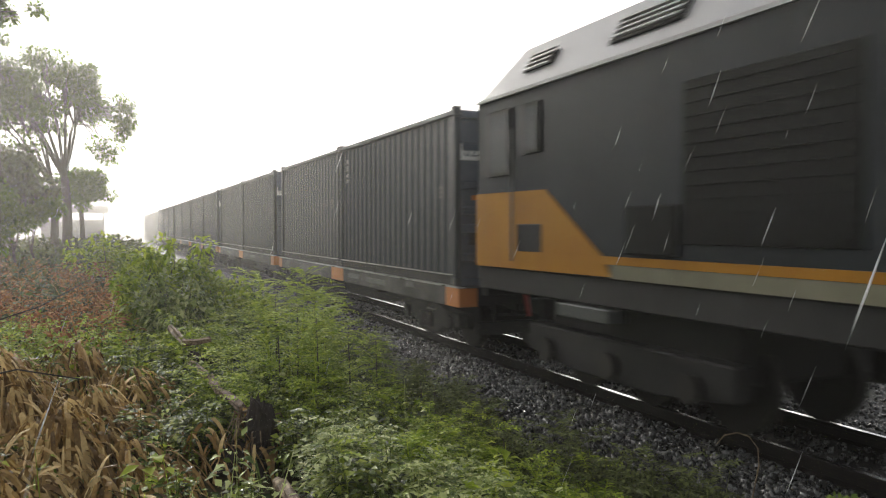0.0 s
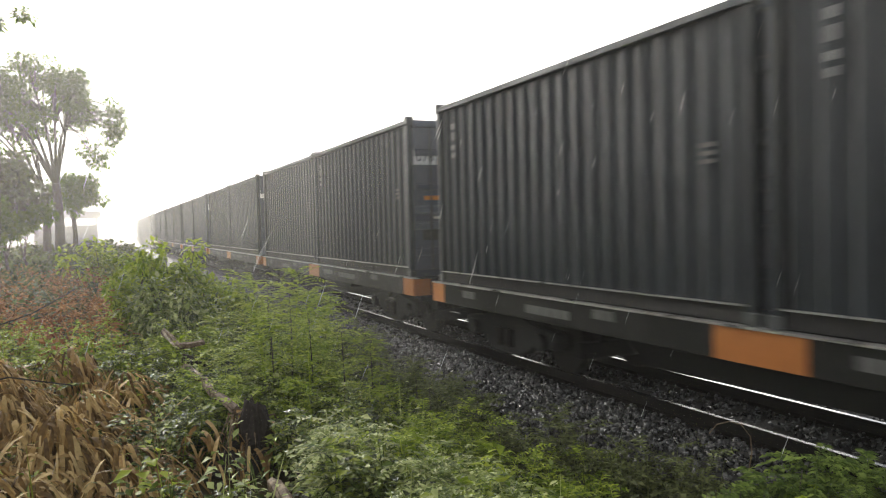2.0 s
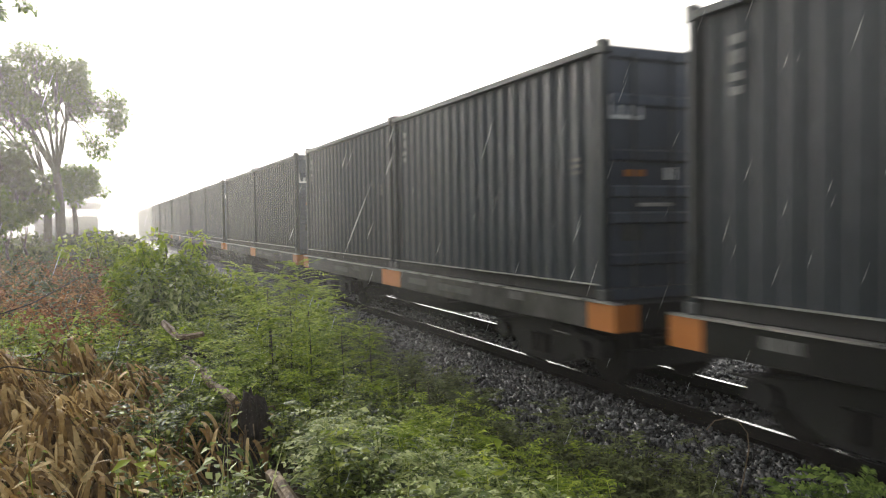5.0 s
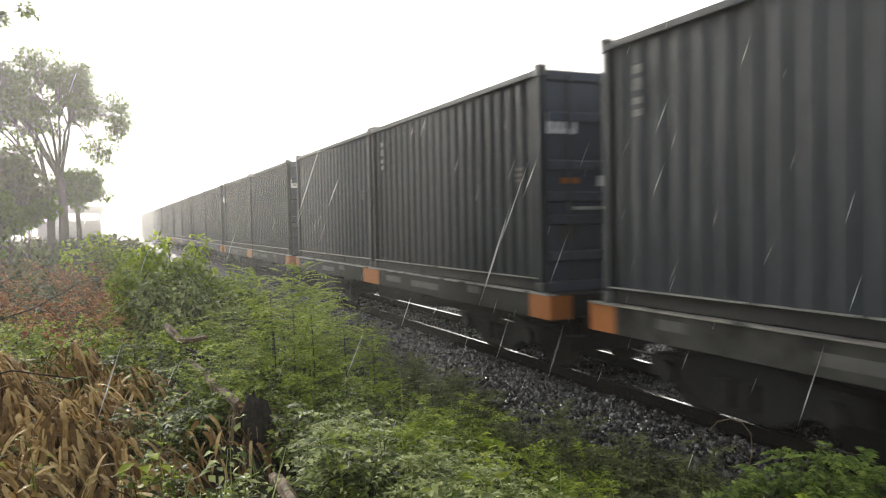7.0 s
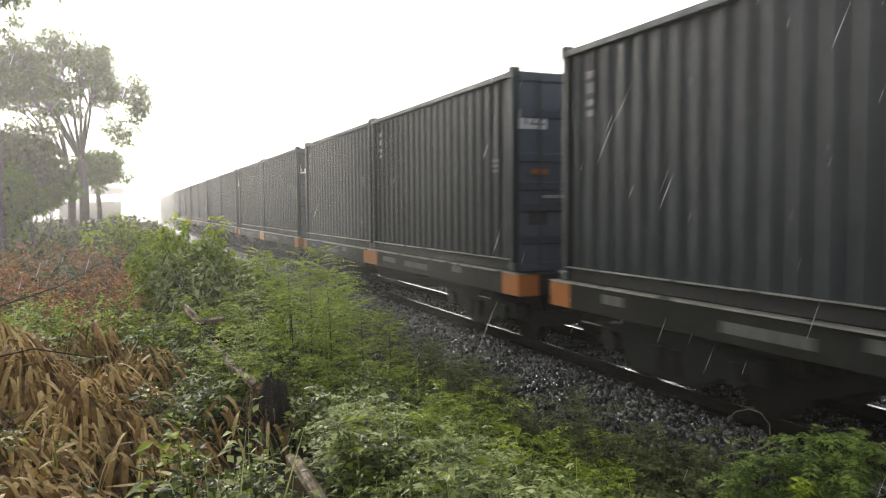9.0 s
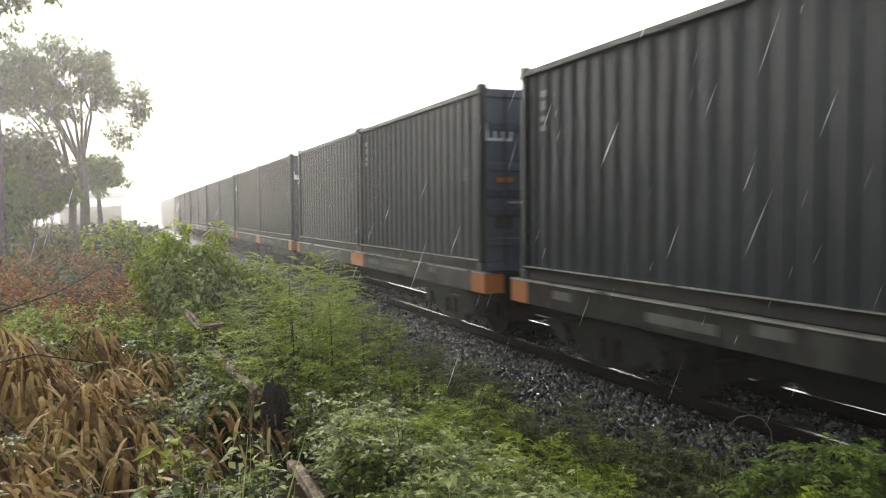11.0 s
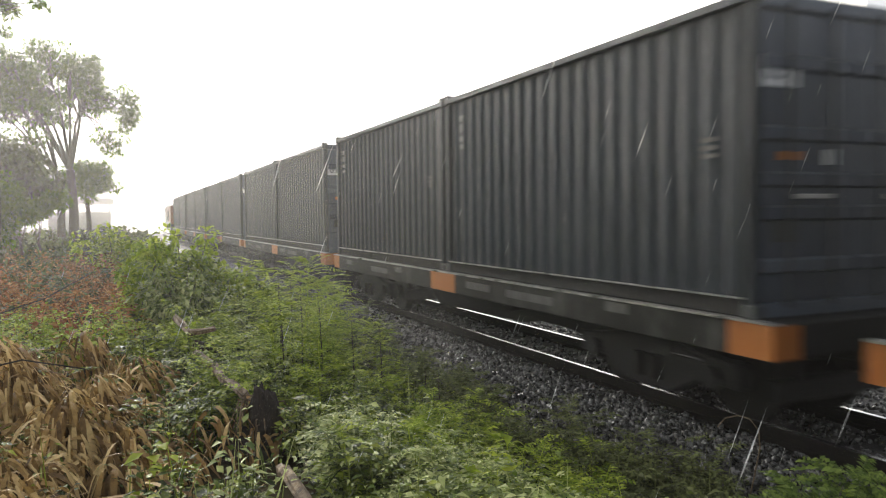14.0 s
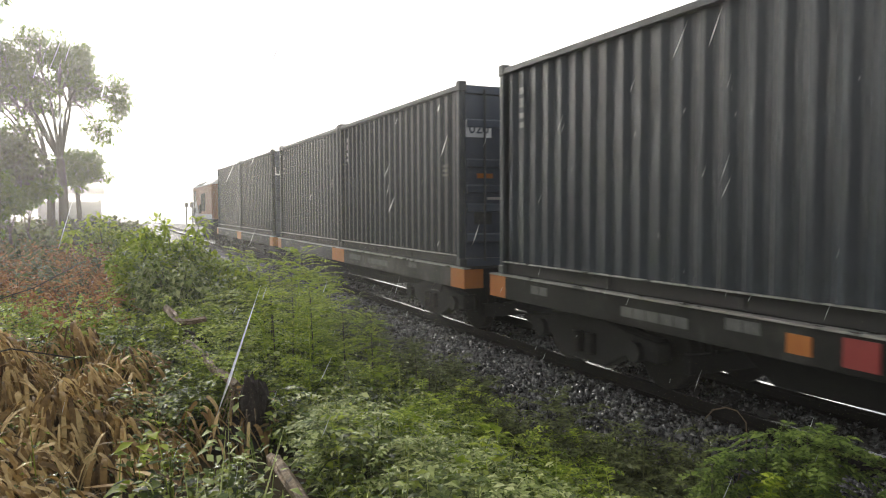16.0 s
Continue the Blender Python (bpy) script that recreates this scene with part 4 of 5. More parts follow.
def green_ok(x, y):
    far_brown = (x < 0.55 - 0.02 * y) & (y > 9.5)
    by_wood = (np.abs(x - np.interp(y, [2.9, 4.15, 5.2, 8.5], [0.72, 0.815, 0.88, 0.68])) < np.where(np.abs(y - 5.1) < 0.3, 0.13, np.where(y < 4.2, 0.16, 0.012))) & (y < 9.2)
    near_stump = (np.hypot((x - 0.66) / 0.40, (y - 4.45) / 0.78) < 1) & (rng.uniform(0, 1, x.shape) < 0.965)
    return bank(x, y) & ~by_wood & ~near_stump & ~far_brown & ~(in_heap(x, y) & (rng.uniform(0, 1, x.shape) < 0.8))


def patchy(x, y, low, f=1.7, ph=0.0):
    """Plants stand in tufts, with dark hollows between them."""
    return clumpy(x, y, f, ph) + rng.normal(0, 0.18, x.shape) > low


p = spread_points(2500, (-3.2, 3.9), (2.0, 11), lambda x, y: green_ok(x, y) & patchy(x, y, -0.45), 1.1)
stuff("leafy_weeds", broad_weeds(p, rng.uniform(0.10, 0.42, len(p)), 22, 0.072), LEAF, "tangled dark green broad-leaved weeds on the bank")
p = spread_points(480, (0.2, 3.0), (2.2, 9), lambda x, y: green_ok(x, y) & patchy(x, y, 0.1, 1.3, 2.0), 1.2)
stuff("pale_weeds", broad_weeds(p, rng.uniform(0.28, 0.52, len(p)), 17, 0.066, 0.5), LEAF_PALE, "pale green wet-leaved weeds among darker undergrowth")
p = spread_points(420, (-1.6, 3.3), (2.2, 8.5), lambda x, y: green_ok(x, y) & patchy(x, y, -0.05, 1.5, 2.6), 1.1)
stuff("spray_weeds", feathers(p, rng.uniform(0.25, 0.5, len(p)), 9, 5, 0.17, 0.062, 0.5, (-0.1, 0.55), 0.45), LEAF, "dark green weeds with drooping sprays of small leaves")
p = spread_points(150, (0.95, 2.4), (2.3, 4.6), lambda x, y: green_ok(x, y) & patchy(x, y, -0.1, 1.4, 5.0), 1.0)
stuff("pale_sprays", feathers(p, rng.uniform(0.36, 0.58, len(p)), 11, 6, 0.17, 0.056, 0.46, (0.0, 0.6), 0.5), LEAF_PALE, "pale wet weeds with fern-like sprays of toothed leaves")
p = spread_points(75, (0.42, 1.05), (5.4, 8.3), lambda x, y: np.abs(x - np.interp(y, [5.3, 7.25], [0.8, 0.66])) > 0.06, 1.0)
stuff("pole_weeds", feathers(p, rng.uniform(0.28, 0.5, len(p)), 9, 5, 0.16, 0.062, 0.5, (-0.1, 0.55), 0.45), LEAF, "dark green weeds growing over the fallen pole")
p = spread_points(240, (-2.0, 3.3), (2.4, 9), lambda x, y: green_ok(x, y) & patchy(x, y, 0.45, 0.9, 4.0), 1.2)
stuff("young_weeds", broad_weeds(p, rng.uniform(0.30, 0.50, len(p)), 11, 0.105, 0.6), LEAF_YOUNG, "fresh yellow-green young weeds on the bank")
p = spread_points(330, (0.6, 3.7), (3.2, 12), lambda x, y: green_ok(x, y) & (clumpy(x, y, 1.2, 1.0) > 0.1), 0.9)
stuff("feathery_weeds", feathers(p, rng.uniform(0.3, 0.6, len(p)), 11, 8, 0.24, 0.062), LEAF_FEATHER, "feathery compound-leaved weeds along the bank")
p = spread_points(1700, (2.3, 4.6), (2.5, 22), lambda x, y: (x < edge_of_bank(y)) & (x > edge_of_bank(y) - 1.0), 1.2)
stuff("border_weeds", broad_weeds(p, rng.uniform(0.2, 0.5, len(p)), 14, 0.085, 0.42), LEAF_DRAB, "drab olive weeds bordering the ballast")
p = spread_points(300, (2.3, 4.5), (2.8, 22), lambda x, y: (x < edge_of_bank(y)) & (x > edge_of_bank(y) - 1.2), 1.1)
stuff("border_feathers", feathers(p, rng.uniform(0.35, 0.7, len(p)), 9, 6, 0.25, 0.08), LEAF_DRAB, "feathery olive weeds at the ballast's foot")
p = spread_points(2300, (-1.5, 4.2), (10, 30), green_ok, 1.3)
stuff("far_weeds", broad_weeds(p, rng.uniform(0.25, 0.6, len(p)), 12, 0.14), LEAF, "green weeds further along the bank")
p = spread_points(800, (-1.0, 4.2), (10, 26), lambda x, y: green_ok(x, y) & (clumpy(x, y) > 0.1), 1.2)
stuff("far_pale_weeds", broad_weeds(p, rng.uniform(0.3, 0.7, len(p)), 12, 0.14), LEAF_FEATHER, "lighter green weeds further along the bank")
p = spread_points(700, (-3.0, 2.6), (2.2, 9), lambda x, y: green_ok(x, y) & (clumpy(x, y, 1.0, 3.0) > 0.1), 1.2)
stuff("grass_blades", blade_arrays(np.repeat(p, 3, 0) + rng.normal(0, 0.02, (len(p) * 3, 3)) * [1, 1, 0], rng.normal(0, 0.45, (len(p) * 3, 3)) + [0, 0, 1], rng.uniform(0.25, 0.5, len(p) * 3), 0.014, rng.uniform(0.2, 0.7, len(p) * 3)), LEAF_PALE, "arching pale grass blades among the weeds", "grass")

p = spread_points(700, (-2.2, 0.7), (7.6, 11.0), lambda x, y: clumpy(x, y, 1.1, 1.5) > -0.4, 1.0)
stuff("bright_weeds", broad_weeds(p, rng.uniform(0.25, 0.5, len(p)), 14, 0.10, 0.5), LEAF_YOUNG, "bright yellow-green low weeds before the brown brush")
# withered russet brush further off, with bare stalks
p = spread_points(1500, (-7.5, 0.55), (9.0, 23), lambda x, y: (x < 0.5 - 0.03 * y) & (clumpy(x, y, 0.8) > -0.9), 1.2)
stuff("russet_brush", broad_weeds(p, rng.uniform(0.3, 0.75, len(p)), 14, 0.13, 0.42), RUSSET, "withered russet brush with curled brown leaves", "brush")
p = spread_points(700, (-7.5, 0.4), (9.0, 24), lambda x, y: (x < 0.4 - 0.03 * y), 1.2)
stuff("olive_brush", broad_weeds(p, rng.uniform(0.3, 0.6, len(p)), 12, 0.14, 0.5), LEAF_DRAB, "olive weeds among the withered brush", "brush")
p = spread_points(500, (-6.5, 0.3), (8.5, 22), None, 1.0)
stuff("bare_stalks", blade_arrays(p, rng.normal(0, 0.5, (len(p), 3)) + [0, 0, 1], rng.uniform(0.4, 0.95, len(p)), 0.018, 0.15, 3), RUSSET, "bare brown stalks standing in the brush", "stalks")


# ---- heaps of dry straw-coloured leaves ----
def build_straw(x, y, top, n, length, seed):
    """A cut clump whose strap leaves hang down on all sides."""
    t = empty("dry_leaf_heap", Matrix.Translation((x, y, float(ground_z(x, y)))))
    tagged(t, "heap of dry straw-coloured strap leaves on the bank", "leaf heap", "heaps of dry leaves")
    h = top - float(ground_z(x, y))
    part("core", tube([(0, 0, -0.1), (0.03, 0, h * 0.2), (0, 0.02, h * 0.42)], [0.2, 0.16, 0.06], 8), DARK_WOOD, t)
    az = rng.uniform(0, math.tau, n)
    r = 0.42 * rng.uniform(0, 1, n) ** 0.7
    P = np.stack([np.cos(az) * r, np.sin(az) * r, h * (1.0 - 1.1 * r) * rng.uniform(0.45, 1.05, n)], 1)
    az = np.where(rng.uniform(0, 1, n) < 0.55, -0.75 + rng.normal(0, 0.9, n), az)
    D = np.stack([np.cos(az), np.sin(az), rng.uniform(-0.9, 0.45, n)], 1)
    V, F = blade_arrays(P, D, length * rng.uniform(0.25, 0.75, n), rng.uniform(0.012, 0.052, n), rng.uniform(0.7, 2.4, n), 5)
    part("dry_leaves", mesh_np("dry_leaves", V, F, DRY), None, t)["kind"] = "stuff"


for k, (x, y, rel, n, ln) in enumerate(((-0.72, 6.0, -0.92, 420, 0.48), (-0.30, 5.3, -1.10, 380, 0.44), (-0.95, 6.9, -0.86, 340, 0.48), (-0.15, 5.9, -1.12, 300, 0.40), (-0.75, 4.6, -1.16, 300, 0.42), (-1.15, 5.2, -1.02, 300, 0.46),
                                        (0.12, 6.9, -1.14, 160, 0.40), (-0.55, 4.0, -1.26, 220, 0.40), (0.05, 5.0, -1.28, 200, 0.38), (-0.35, 7.7, -1.02, 170, 0.4), (-1.45, 7.8, -0.82, 200, 0.46), (0.74, 5.3, -1.22, 60, 0.3))):
    build_straw(x, y, EYE + rel, int(n * 1.6), ln * 0.95, k)
p = spread_points(330, (-1.8, 0.7), (3.0, 8.5), lambda x, y: x < 0.55 - 0.06 * (y - 3), 1.0)
stuff("loose_straw", blade_arrays(p + rng.uniform(0.02, 0.3, (len(p), 1)) * [0, 0, 1], rng.normal(0, 1, (len(p), 3)) * [1, 1, 0.35], rng.uniform(0.2, 0.5, len(p)), rng.uniform(0.012, 0.035, len(p)), rng.uniform(0.0, 0.4, len(p))), DRY, "loose dry leaves strewn between the heaps", "dry leaves")


# ---- single plants ----
def build_bush(name, x, y, height, radius, n, leaf, material, label, stems=7, seed=1, flat=0.8):
    rnd = random.Random(seed)
    z = float(ground_z(x, y))
    t = empty(name, Matrix.Translation((x, y, z)))
    tagged(t, label, "bush")
    cs, rs = [], []
    for k in range(stems):
        a = math.tau * k / stems + rnd.uniform(-0.4, 0.4)
        r = radius * rnd.uniform(0.25, 0.9)
        tip = Vector((math.cos(a) * r, math.sin(a) * r, height * rnd.uniform(0.55, 1.0)))
        part("stem", tube([(0, 0, -0.08), tip * 0.5 + Vector((0, 0, 0.1)), tip], [0.02, 0.013, 0.005], 5), BARK, t)
        for f in (0.4, 0.6, 0.8, 1.0):
            cs.append(tuple(tip * f + Vector((rnd.uniform(-1, 1), rnd.uniform(-1, 1), 0)) * radius * 0.22))
            rs.append(radius * rnd.uniform(0.26, 0.42))
    V, F = crown_leaves(cs, np.array(rs), n // len(cs), leaf, flat)
    part("leaves", mesh_np("leaves", V, F, material), None, t)["kind"] = "stuff"


build_bush("broadleaf_bush", 0.42, 11.0, 1.42, 0.48, 2600, 0.10, LEAF_YOUNG, "sunlit yellow-green broad-leaved bush on the bank", 9, 2)
build_bush("broadleaf_bush", 0.86, 11.3, 1.46, 0.5, 2600, 0.10, LEAF_YOUNG, "tall yellow green broad-leaved bush on the bank", 9, 5)
build_bush("green_bush", 0.75, 10.2, 1.0, 0.66, 2400, 0.095, LEAF_PALE, "dense pale green bush below the yellow-green ones", 10, 8)
build_bush("green_bush", 1.2, 10.9, 0.95, 0.5, 1500, 0.10, LEAF_FEATHER, "dense green bush beside the yellow-green ones", 8, 6)
build_bush("green_bush", 1.75, 11.6, 0.95, 0.6, 1200, 0.12, LEAF_FEATHER, "leafy green bush leaning to the ballast", 7, 9)
build_bush("broadleaf_bush", -0.05, 21.0, 1.35, 0.9, 1100, 0.18, LEAF_YOUNG, "light green bush further along the bank", 7, 31)


swaying = []      # shrubs that the passing train blows about


def build_sapling(x, y, height, fronds, frond_l, material, label, seed):
    """A young feathery-leaved tree with one thin stem."""
    z = float(ground_z(x, y))
    t = empty("feathery_sapling", Matrix.Translation((x, y, z)))
    tagged(t, label, "sapling", "feathery saplings")
    part("stem", tube([(0, 0, -0.06), (0.015, 0.01, height * 0.5), (0.0, 0.02, height * 0.97)], [0.008, 0.006, 0.003], 6), BARK, t)
    shrub = "shrub" in label
    V, F = feathers(np.array([[0.0, 0.0, 0.0]]), np.array([height]), int(fronds * (2.1 if shrub else 1.25)), 12 if shrub else 10, frond_l, 0.052 if shrub else 0.062, 0.42 if shrub else 0.34, (-0.2, 1.0) if shrub else (0.0, 0.9), 0.5 if shrub else 0.3)
    part("fronds", mesh_np("fronds", V, F, material), None, t)["kind"] = "stuff"
    if shrub:
        swaying.append((t, x, y, z))


SLIM, LOW = "slender feathery-leaved sapling on the bank", "short feathery-leaved sapling by the ballast"
for k, (x, y, h, fr, fl, m, lb) in enumerate((
        (1.42, 7.2, 1.25, 60, 0.36, LEAF_YOUNG, "light green feathery sapling on the bank"), (1.72, 7.6, 1.35, 66, 0.36, LEAF_YOUNG, "light green feathery sapling on the bank"), (1.30, 6.5, 1.0, 46, 0.32, LEAF_YOUNG, "light green feathery sapling on the bank"),
        (1.98, 7.9, 1.25, 56, 0.34, LEAF_YOUNG, "light green feathery sapling on the bank"), (1.62, 6.4, 1.05, 50, 0.32, LEAF_YOUNG, "light green feathery sapling on the bank"), (2.2, 8.4, 1.25, 50, 0.32, LEAF_FEATHER, SLIM),
        (2.0, 6.7, 1.0, 46, 0.3, LEAF_FEATHER, SLIM), (2.55, 9.6, 1.3, 50, 0.32, LEAF_FEATHER, SLIM), (2.9, 10.6, 1.35, 50, 0.32, LEAF_FEATHER, SLIM), (2.3, 10.8, 1.3, 46, 0.32, LEAF_FEATHER, SLIM),
        (2.75, 8.1, 1.05, 46, 0.3, LEAF_FEATHER, SLIM), (3.3, 9.6, 1.0, 44, 0.28, LEAF_DRAB, LOW), (3.1, 7.6, 0.85, 40, 0.28, LEAF_DRAB, LOW), (3.45, 8.6, 0.8, 36, 0.26, LEAF_DRAB, LOW),
        (2.75, 6.4, 0.8, 40, 0.28, LEAF_DRAB, LOW), (3.05, 5.6, 0.62, 34, 0.24, LEAF_DRAB, LOW), (3.6, 11.6, 0.95, 40, 0.28, LEAF_DRAB, LOW),
        (3.28, 2.95, 1.16, 80, 0.25, LEAF_SHRUB, "green feathery shrub by the ballast"), (3.46, 2.84, 1.20, 80, 0.25, LEAF_SHRUB, "green feathery shrub by the ballast"),
        (3.36, 2.72, 0.98, 50, 0.24, LEAF_YOUNG, "bright yellow-green feathery shrub by the ballast"),
        (3.06, 3.12, 0.98, 70, 0.24, LEAF_SHRUB, "low green feathery shrub by the ballast"), (3.64, 2.55, 1.05, 70, 0.25, LEAF_SHRUB, "green feathery shrub by the ballast"))):
    build_sapling(x, y, h, fr, fl, m, lb, k)


def build_wood():
    z = lambda rel: EYE + rel
    stump = empty("stump", Matrix.Translation((0.89, 5.16, z(-1.75))))
    tagged(stump, "short rotten black stump with ragged top and pale torn roots", "stump")
    rings = [(0.0, 0.15), (0.12, 0.12), (0.25, 0.10), (0.36, 0.11), (0.44, 0.10), (0.50, 0.085), (0.55, 0.045)]
    bm = tube([(0.02 * math.sin(7 * q), 0.015 * math.cos(5 * q), q) for q, _ in rings], [r for _, r in rings], 18)
    for v in bm.verts:
        a = math.atan2(v.co.y, v.co.x)
        f = 1 + 0.22 * math.sin(3 * a + 4 * v.co.z) + 0.12 * math.sin(7 * a) + rng.normal(0, 0.07)
        v.co = Vector((v.co.x * f, v.co.y * f, v.co.z + (rng.normal(0, 0.035) if v.co.z > 0.3 else 0)))
    part("trunk", bm, DARK_WOOD, stump)
    for k in range(16):
        a = rng.uniform(2.2, 4.6) if k < 11 else rng.uniform(0, 6.2)
        top = Vector((0.085 * math.cos(a), 0.085 * math.sin(a), rng.uniform(0.30, 0.54)))
        out = Vector((math.cos(a), math.sin(a), 0))
        mid = top + out * rng.uniform(0.03, 0.09) + Vector((0, 0, rng.uniform(-0.02, 0.05)))
        end = mid + out * rng.uniform(0.02, 0.10) - Vector((0, 0, rng.uniform(0.10, 0.26)))
        part("root", tube([top - out * 0.04, mid, end], [0.008, 0.006, 0.003], 5), WET_WOOD, stump, "pale torn root")
    for name, pts, r, label in (("fallen_pole", [(0.66, 7.25, -1.26), (0.69, 6.8, -1.26), (0.715, 6.4, -1.24), (0.735, 6.0, -1.27), (0.765, 5.6, -1.23), (0.80, 5.28, -1.25)], 0.04, "pale stripped fallen pole among the weeds"),
                                ("fallen_pole", [(0.815, 4.15, -1.42), (0.79, 3.9, -1.35), (0.765, 3.6, -1.31), (0.745, 3.3, -1.27), (0.72, 2.9, -1.23)], 0.034, "pale split fallen pole with dark bark"),
                                ("cut_log", [(0.57, 8.6, -1.09), (0.60, 8.25, -1.11), (0.65, 7.85, -1.16)], 0.042, "short grey cut log lying in the weeds"),
                                ("cut_log", [(0.655, 7.82, -1.14), (0.75, 7.74, -1.13), (0.87, 7.66, -1.10)], 0.034, "pale sawn log end in the weeds"),
                                ("cut_log", [(0.68, 7.60, -1.24), (0.80, 7.52, -1.27), (0.90, 7.48, -1.30)], 0.05, "dark wet cut log under a pale one"),
                                ("dead_stick", [(-1.35, 8.4, -1.0), (-0.7, 8.8, -0.82), (-0.3, 9.3, -0.62)], 0.007, "thin dark dead stick poking from the brush"),
                                ("dead_stick", [(-0.9, 5.4, -0.95), (-0.55, 5.2, -0.86), (-0.2, 5.05, -0.92)], 0.006, "thin dark dead stick on the dry leaves"),
                                ("dead_stick", [(-1.0, 5.0, -1.1), (-0.75, 4.7, -1.0), (-0.55, 4.2, -1.05)], 0.007, "thin dark dead stick on the dry leaves"),
                                ("dry_stalk", [(3.35, 3.25, -1.85), (3.40, 3.22, -1.55), (3.42, 3.2, -1.38), (3.41, 3.2, -1.28), (3.36, 3.22, -1.21), (3.29, 3.24, -1.185), (3.22, 3.27, -1.20), (3.17, 3.28, -1.25)], 0.005, "pale dry stalk arching over the ballast")):
        pts = [(x, y, z(q)) for x, y, q in pts]
        n = len(pts)
        bm = tube(pts, [r * (1 - 0.35 * i / n) for i in range(n)], 10 if r > 0.02 else 6)
        if r > 0.02:      # split and barked unevenly
            for v in bm.verts:
                v.co += Vector(rng.normal(0, r * 0.16, 3))
        ob = part(name, bm, DARK_WOOD if "dark" in label.split()[:2] else WET_WOOD, smooth=r < 0.02)
        tagged(ob, label, name.split("_")[1])


build_wood()


# ---- rain ----
RAIN_V = Vector((-2.2, 1.0, -6.6))


def build_rain():
    """Streaks of falling rain between the camera and the train, each a thin drawn-out drop."""
    n = 6500
    right, ahead = np.array([math.cos(radians(24)), -math.sin(radians(24)), 0]), np.array([math.sin(radians(24)), math.cos(radians(24)), 0])
    d = 0.6 + 5.7 * rng.uniform(0, 1, n) ** 0.75
    u, v = rng.uniform(-0.62, 0.72, n), rng.uniform(-0.42, 0.40, n)
    P = np.array([0, 0, EYE]) + d[:, None] * (ahead + u[:, None] * right + v[:, None] * np.array([0, 0, 1.0]))
    P = P[P[:, 0] < 4.2]
    n = len(P)
    t = rng.uniform(-0.2, 16.0, n)
    vel = np.array(RAIN_V)
    P = P - vel * t[:, None]
    ax = unit(vel + rng.normal(0, 0.35, (n, 3)))
    L = rng.uniform(0.03, 0.13, n)[:, None] * rng.uniform(0.6, 1.4, n)[:, None]
    r = rng.uniform(0.0006, 0.0019, n)[:, None]
    s1 = unit(np.cross(ax, ahead))
    s2 = np.cross(ax, s1)
    rings = [P + ax * L * 0.5]
    for k in range(3):
        a = math.tau * k / 3
        rings.append(P + (s1 * math.cos(a) + s2 * math.sin(a)) * r + ax * L * 0.2)
    rings.append(P - ax * L * 0.5)
    V = np.stack(rings, 1).reshape(-1, 3)
    F = np.array([[0, 1, 2], [0, 2, 3], [0, 3, 1], [4, 2, 1], [4, 3, 2], [4, 1, 3]])
    F = (F[None] + (np.arange(n) * 5)[:, None, None]).reshape(-1, 3)
    ob = part("rain", mesh_np("rain", V, F, rain_mat()), None)
    return tagged(ob, "slanting bright streaks of falling rain", "rain", kind="stuff")


rain = build_rain()


# ---- sleepers and ballast stones ----
def build_sleepers():
    me = as_mesh("sleeper", boxes((-1.0, 1.0, -0.11, 0.11, -0.16, 0.0), bevel=0.015), CONCRETE)
    for k in range(110):
        s = part("sleeper", me, None)
        s.location = (TRACK_X, -6 + k * 0.6, RAIL - 0.158)
        tagged(s, "grey concrete sleeper bedded in ballast", "sleeper", "sleepers of the track", kind="structure")


build_sleepers()


def rock(seed):
    """A sharp-edged lump of crushed stone."""
    r = random.Random(seed)
    bm = bmesh.new()
    bmesh.ops.create_cube(bm, size=1.5)
    sx, sy, sz = r.uniform(0.85, 1.35), r.uniform(0.7, 1.1), r.uniform(0.5, 0.85)
    for v in bm.verts:
        v.co = Vector((v.co.x * sx * r.uniform(0.55, 1.2), v.co.y * sy * r.uniform(0.55, 1.2), v.co.z * sz * r.uniform(0.55, 1.2)))
    bmesh.ops.triangulate(bm, faces=bm.faces[:])
    return bm


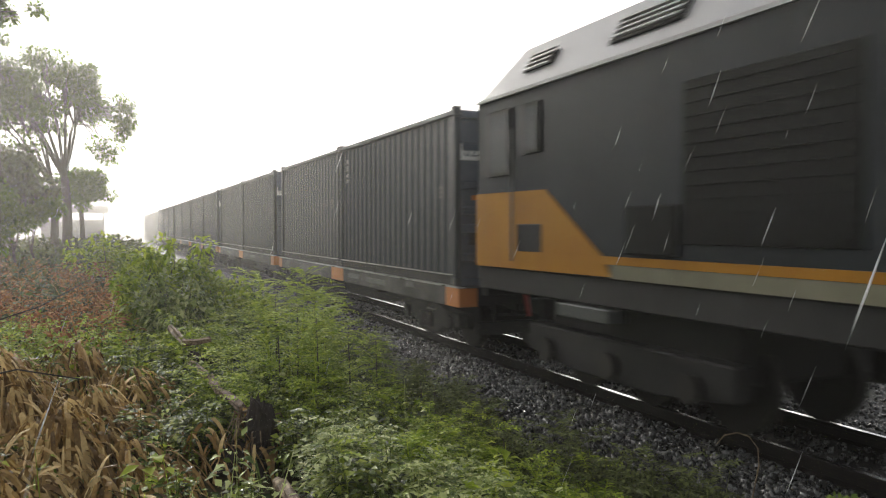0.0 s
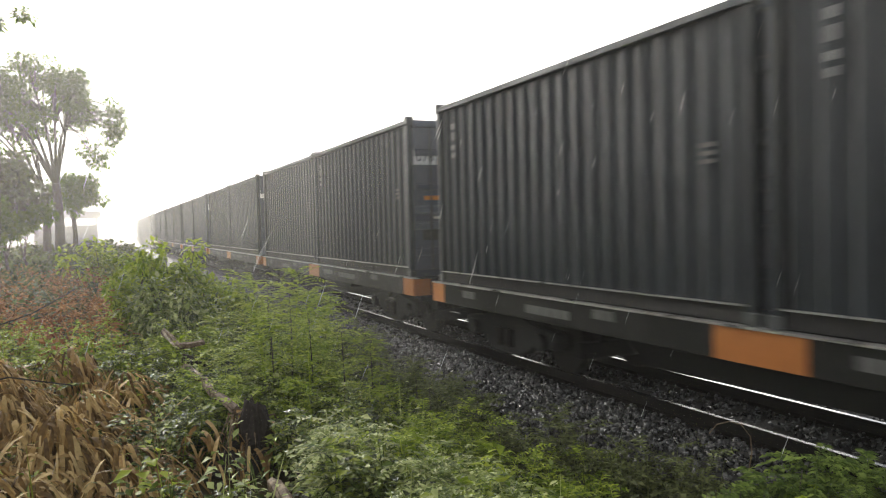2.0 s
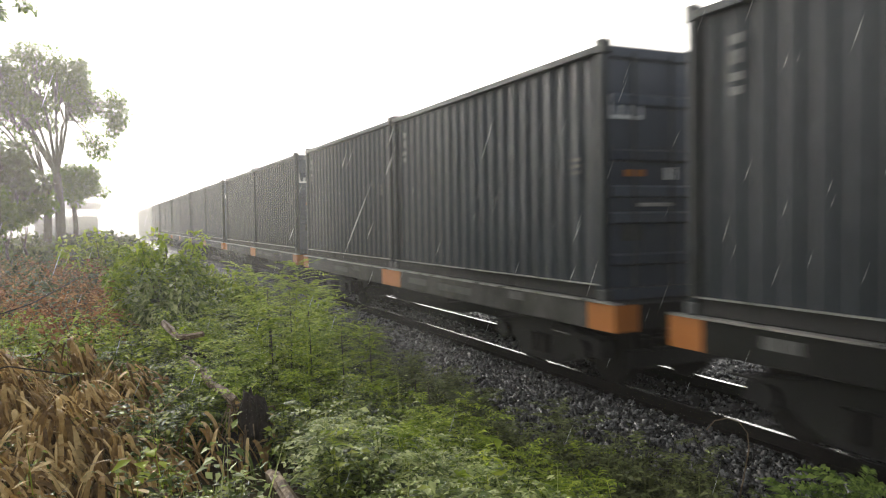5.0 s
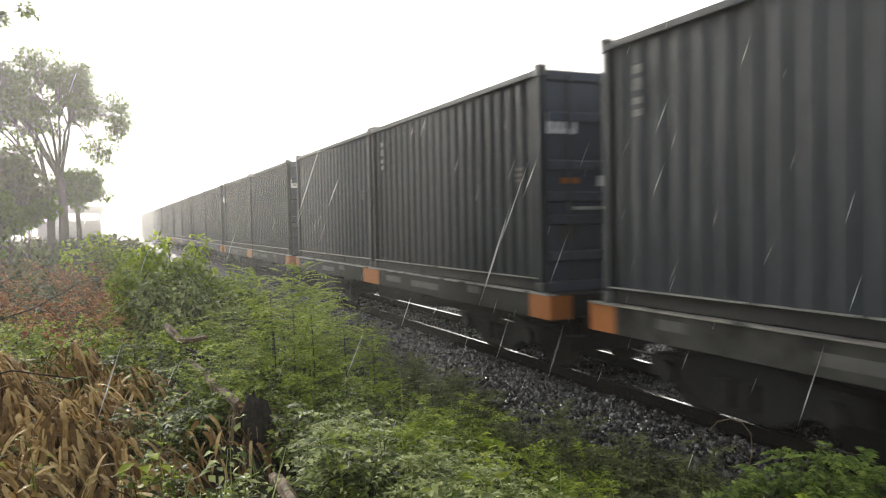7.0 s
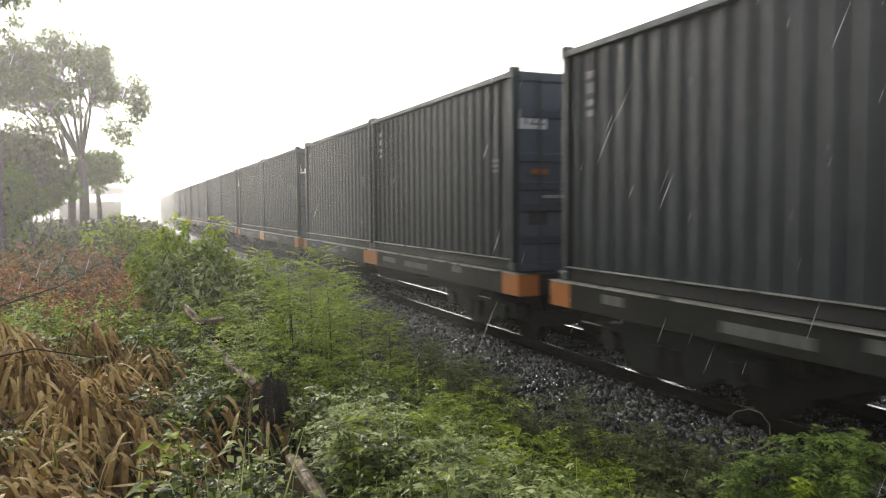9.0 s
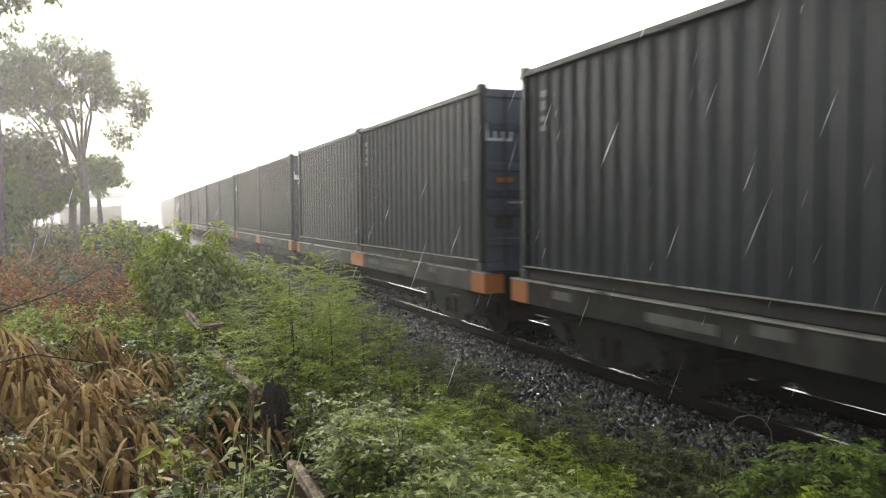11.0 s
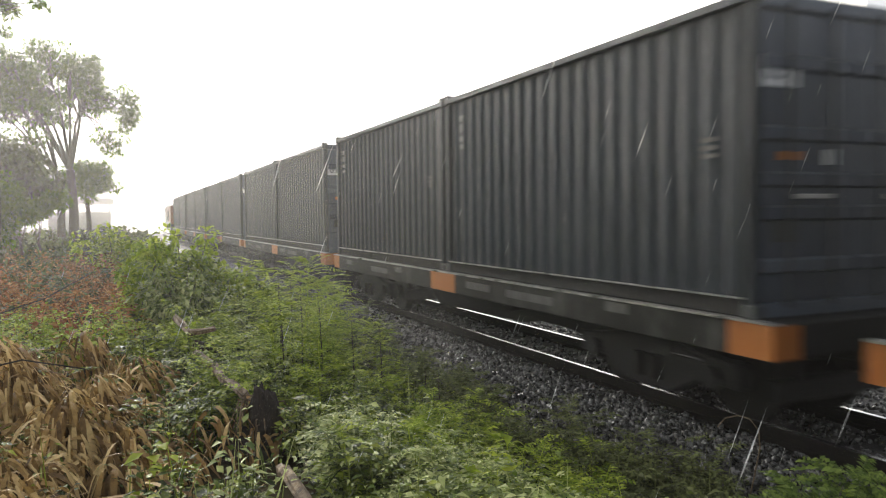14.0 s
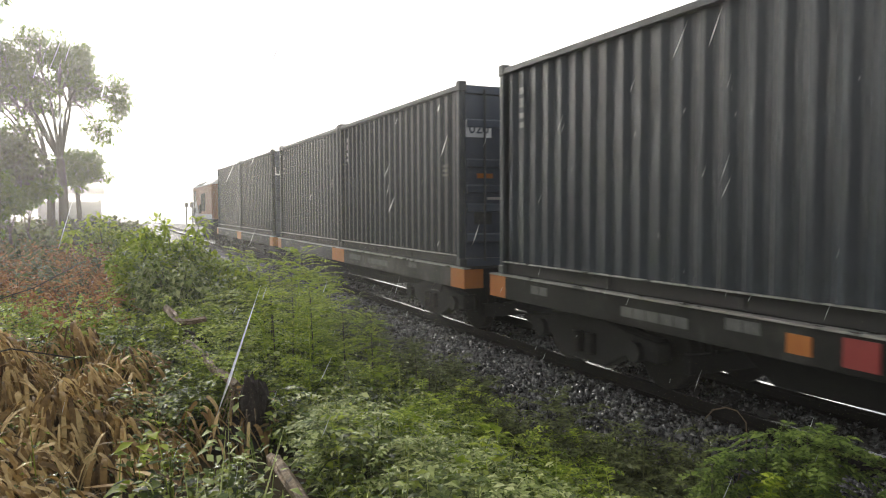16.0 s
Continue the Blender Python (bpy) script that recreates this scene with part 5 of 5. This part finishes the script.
def build_stones():
    protos = []
    for k in range(8):
        bm = rock(k)
        bm.verts.ensure_lookup_table()
        protos.append((np.array([v.co[:] for v in bm.verts]), np.array([[v.index for v in f.verts] for f in bm.faces])))
        if k < 5:
            single.append(as_mesh("stone", bm, STONE_ONE))
        else:
            bm.free()
    n = 46000
    x = np.concatenate([rng.uniform(TRACK_X - 2.6, TRACK_X - 0.62, int(n * 0.55)), rng.uniform(TRACK_X - 0.48, TRACK_X + 4.5, n - int(n * 0.55))])
    y = 1.2 + 30 * rng.uniform(0, 1, n) ** 1.5
    keep = ~((x > 3.75) & (x < 4.65) & (y > 4.3) & (y < 5.4))
    x, y = x[keep], y[keep]
    n = len(x)
    z = ballast_z(x) - 0.008 + rng.uniform(-0.015, 0.02, n)
    R = rng.uniform(0.015, 0.033, n) * (1 + 0.012 * y)
    which = rng.integers(0, 8, n)
    q = rng.normal(0, 1, (n, 4))
    q = unit(q)
    w, a, b, c = q.T
    M = np.stack([np.stack([1 - 2 * (b * b + c * c), 2 * (a * b - w * c), 2 * (a * c + w * b)], -1), np.stack([2 * (a * b + w * c), 1 - 2 * (a * a + c * c), 2 * (b * c - w * a)], -1), np.stack([2 * (a * c - w * b), 2 * (b * c + w * a), 1 - 2 * (a * a + b * b)], -1)], 1)
    out = []
    for k, (v, f) in enumerate(protos):
        i = np.nonzero(which == k)[0]
        V = np.einsum("nij,vj->nvi", M[i], v) * R[i][:, None, None] + np.stack([x[i], y[i], z[i]], 1)[:, None]
        F = f[None] + (np.arange(len(i)) * len(v))[:, None, None]
        out.append((V.reshape(-1, 3), F.reshape(-1, 3)))
    V, F = merge(*out)
    ob = part("stones", mesh_np("stones", V, F, STONE), None, ballast)
    ob["kind"] = "stuff"
    rnd = random.Random(5)
    for k in range(300):
        s = part("stone", single[k % 5], None, ballast)
        x = rnd.uniform(3.75, 4.65)
        s.location = (x, rnd.uniform(4.3, 5.4), float(ballast_z(x)) - 0.006 + rnd.uniform(-0.012, 0.02))
        s.rotation_euler = (rnd.uniform(0, 6), rnd.uniform(0, 6), rnd.uniform(0, 6))
        g = rnd.uniform(0.02, 0.04)
        s.scale = (g, g, g)


single = []
build_stones()


def motions():
    """The whole train rolls along the track, every vehicle and load keeping its place in it; shrubs bend in its draught; the rain falls."""
    for thing, x, off, z in moving:
        walk(thing, [(t, pose(x, off + s, z)) for t, s in TRAIN])
    gusts = [(0, 32), (0.5, 5), (1, 20), (1.5, 6), (2, 12), (2.5, 12), (3, 24), (3.5, 22), (4, 30), (6.5, 14), (7, 12), (7.5, 12), (8, 18), (8.5, 28), (9, 4), (11.5, 10), (12, 22), (12.5, 28),
             (13, 26), (13.5, 28), (14, 22), (14.5, 4), (15, 12), (15.5, 8), (15.8, 2), (16, 2)]
    for thing, x, y, z in swaying:
        walk(thing, [(t, pose(x, y, z, lean)) for t, lean in gusts])
    falls = [k * 0.5 for k in range(32)] + [15.7, 15.8, 16.0]
    walk(rain, [(t, Matrix.Translation(RAIN_V * min(t, 15.8))) for t in falls])


motions()
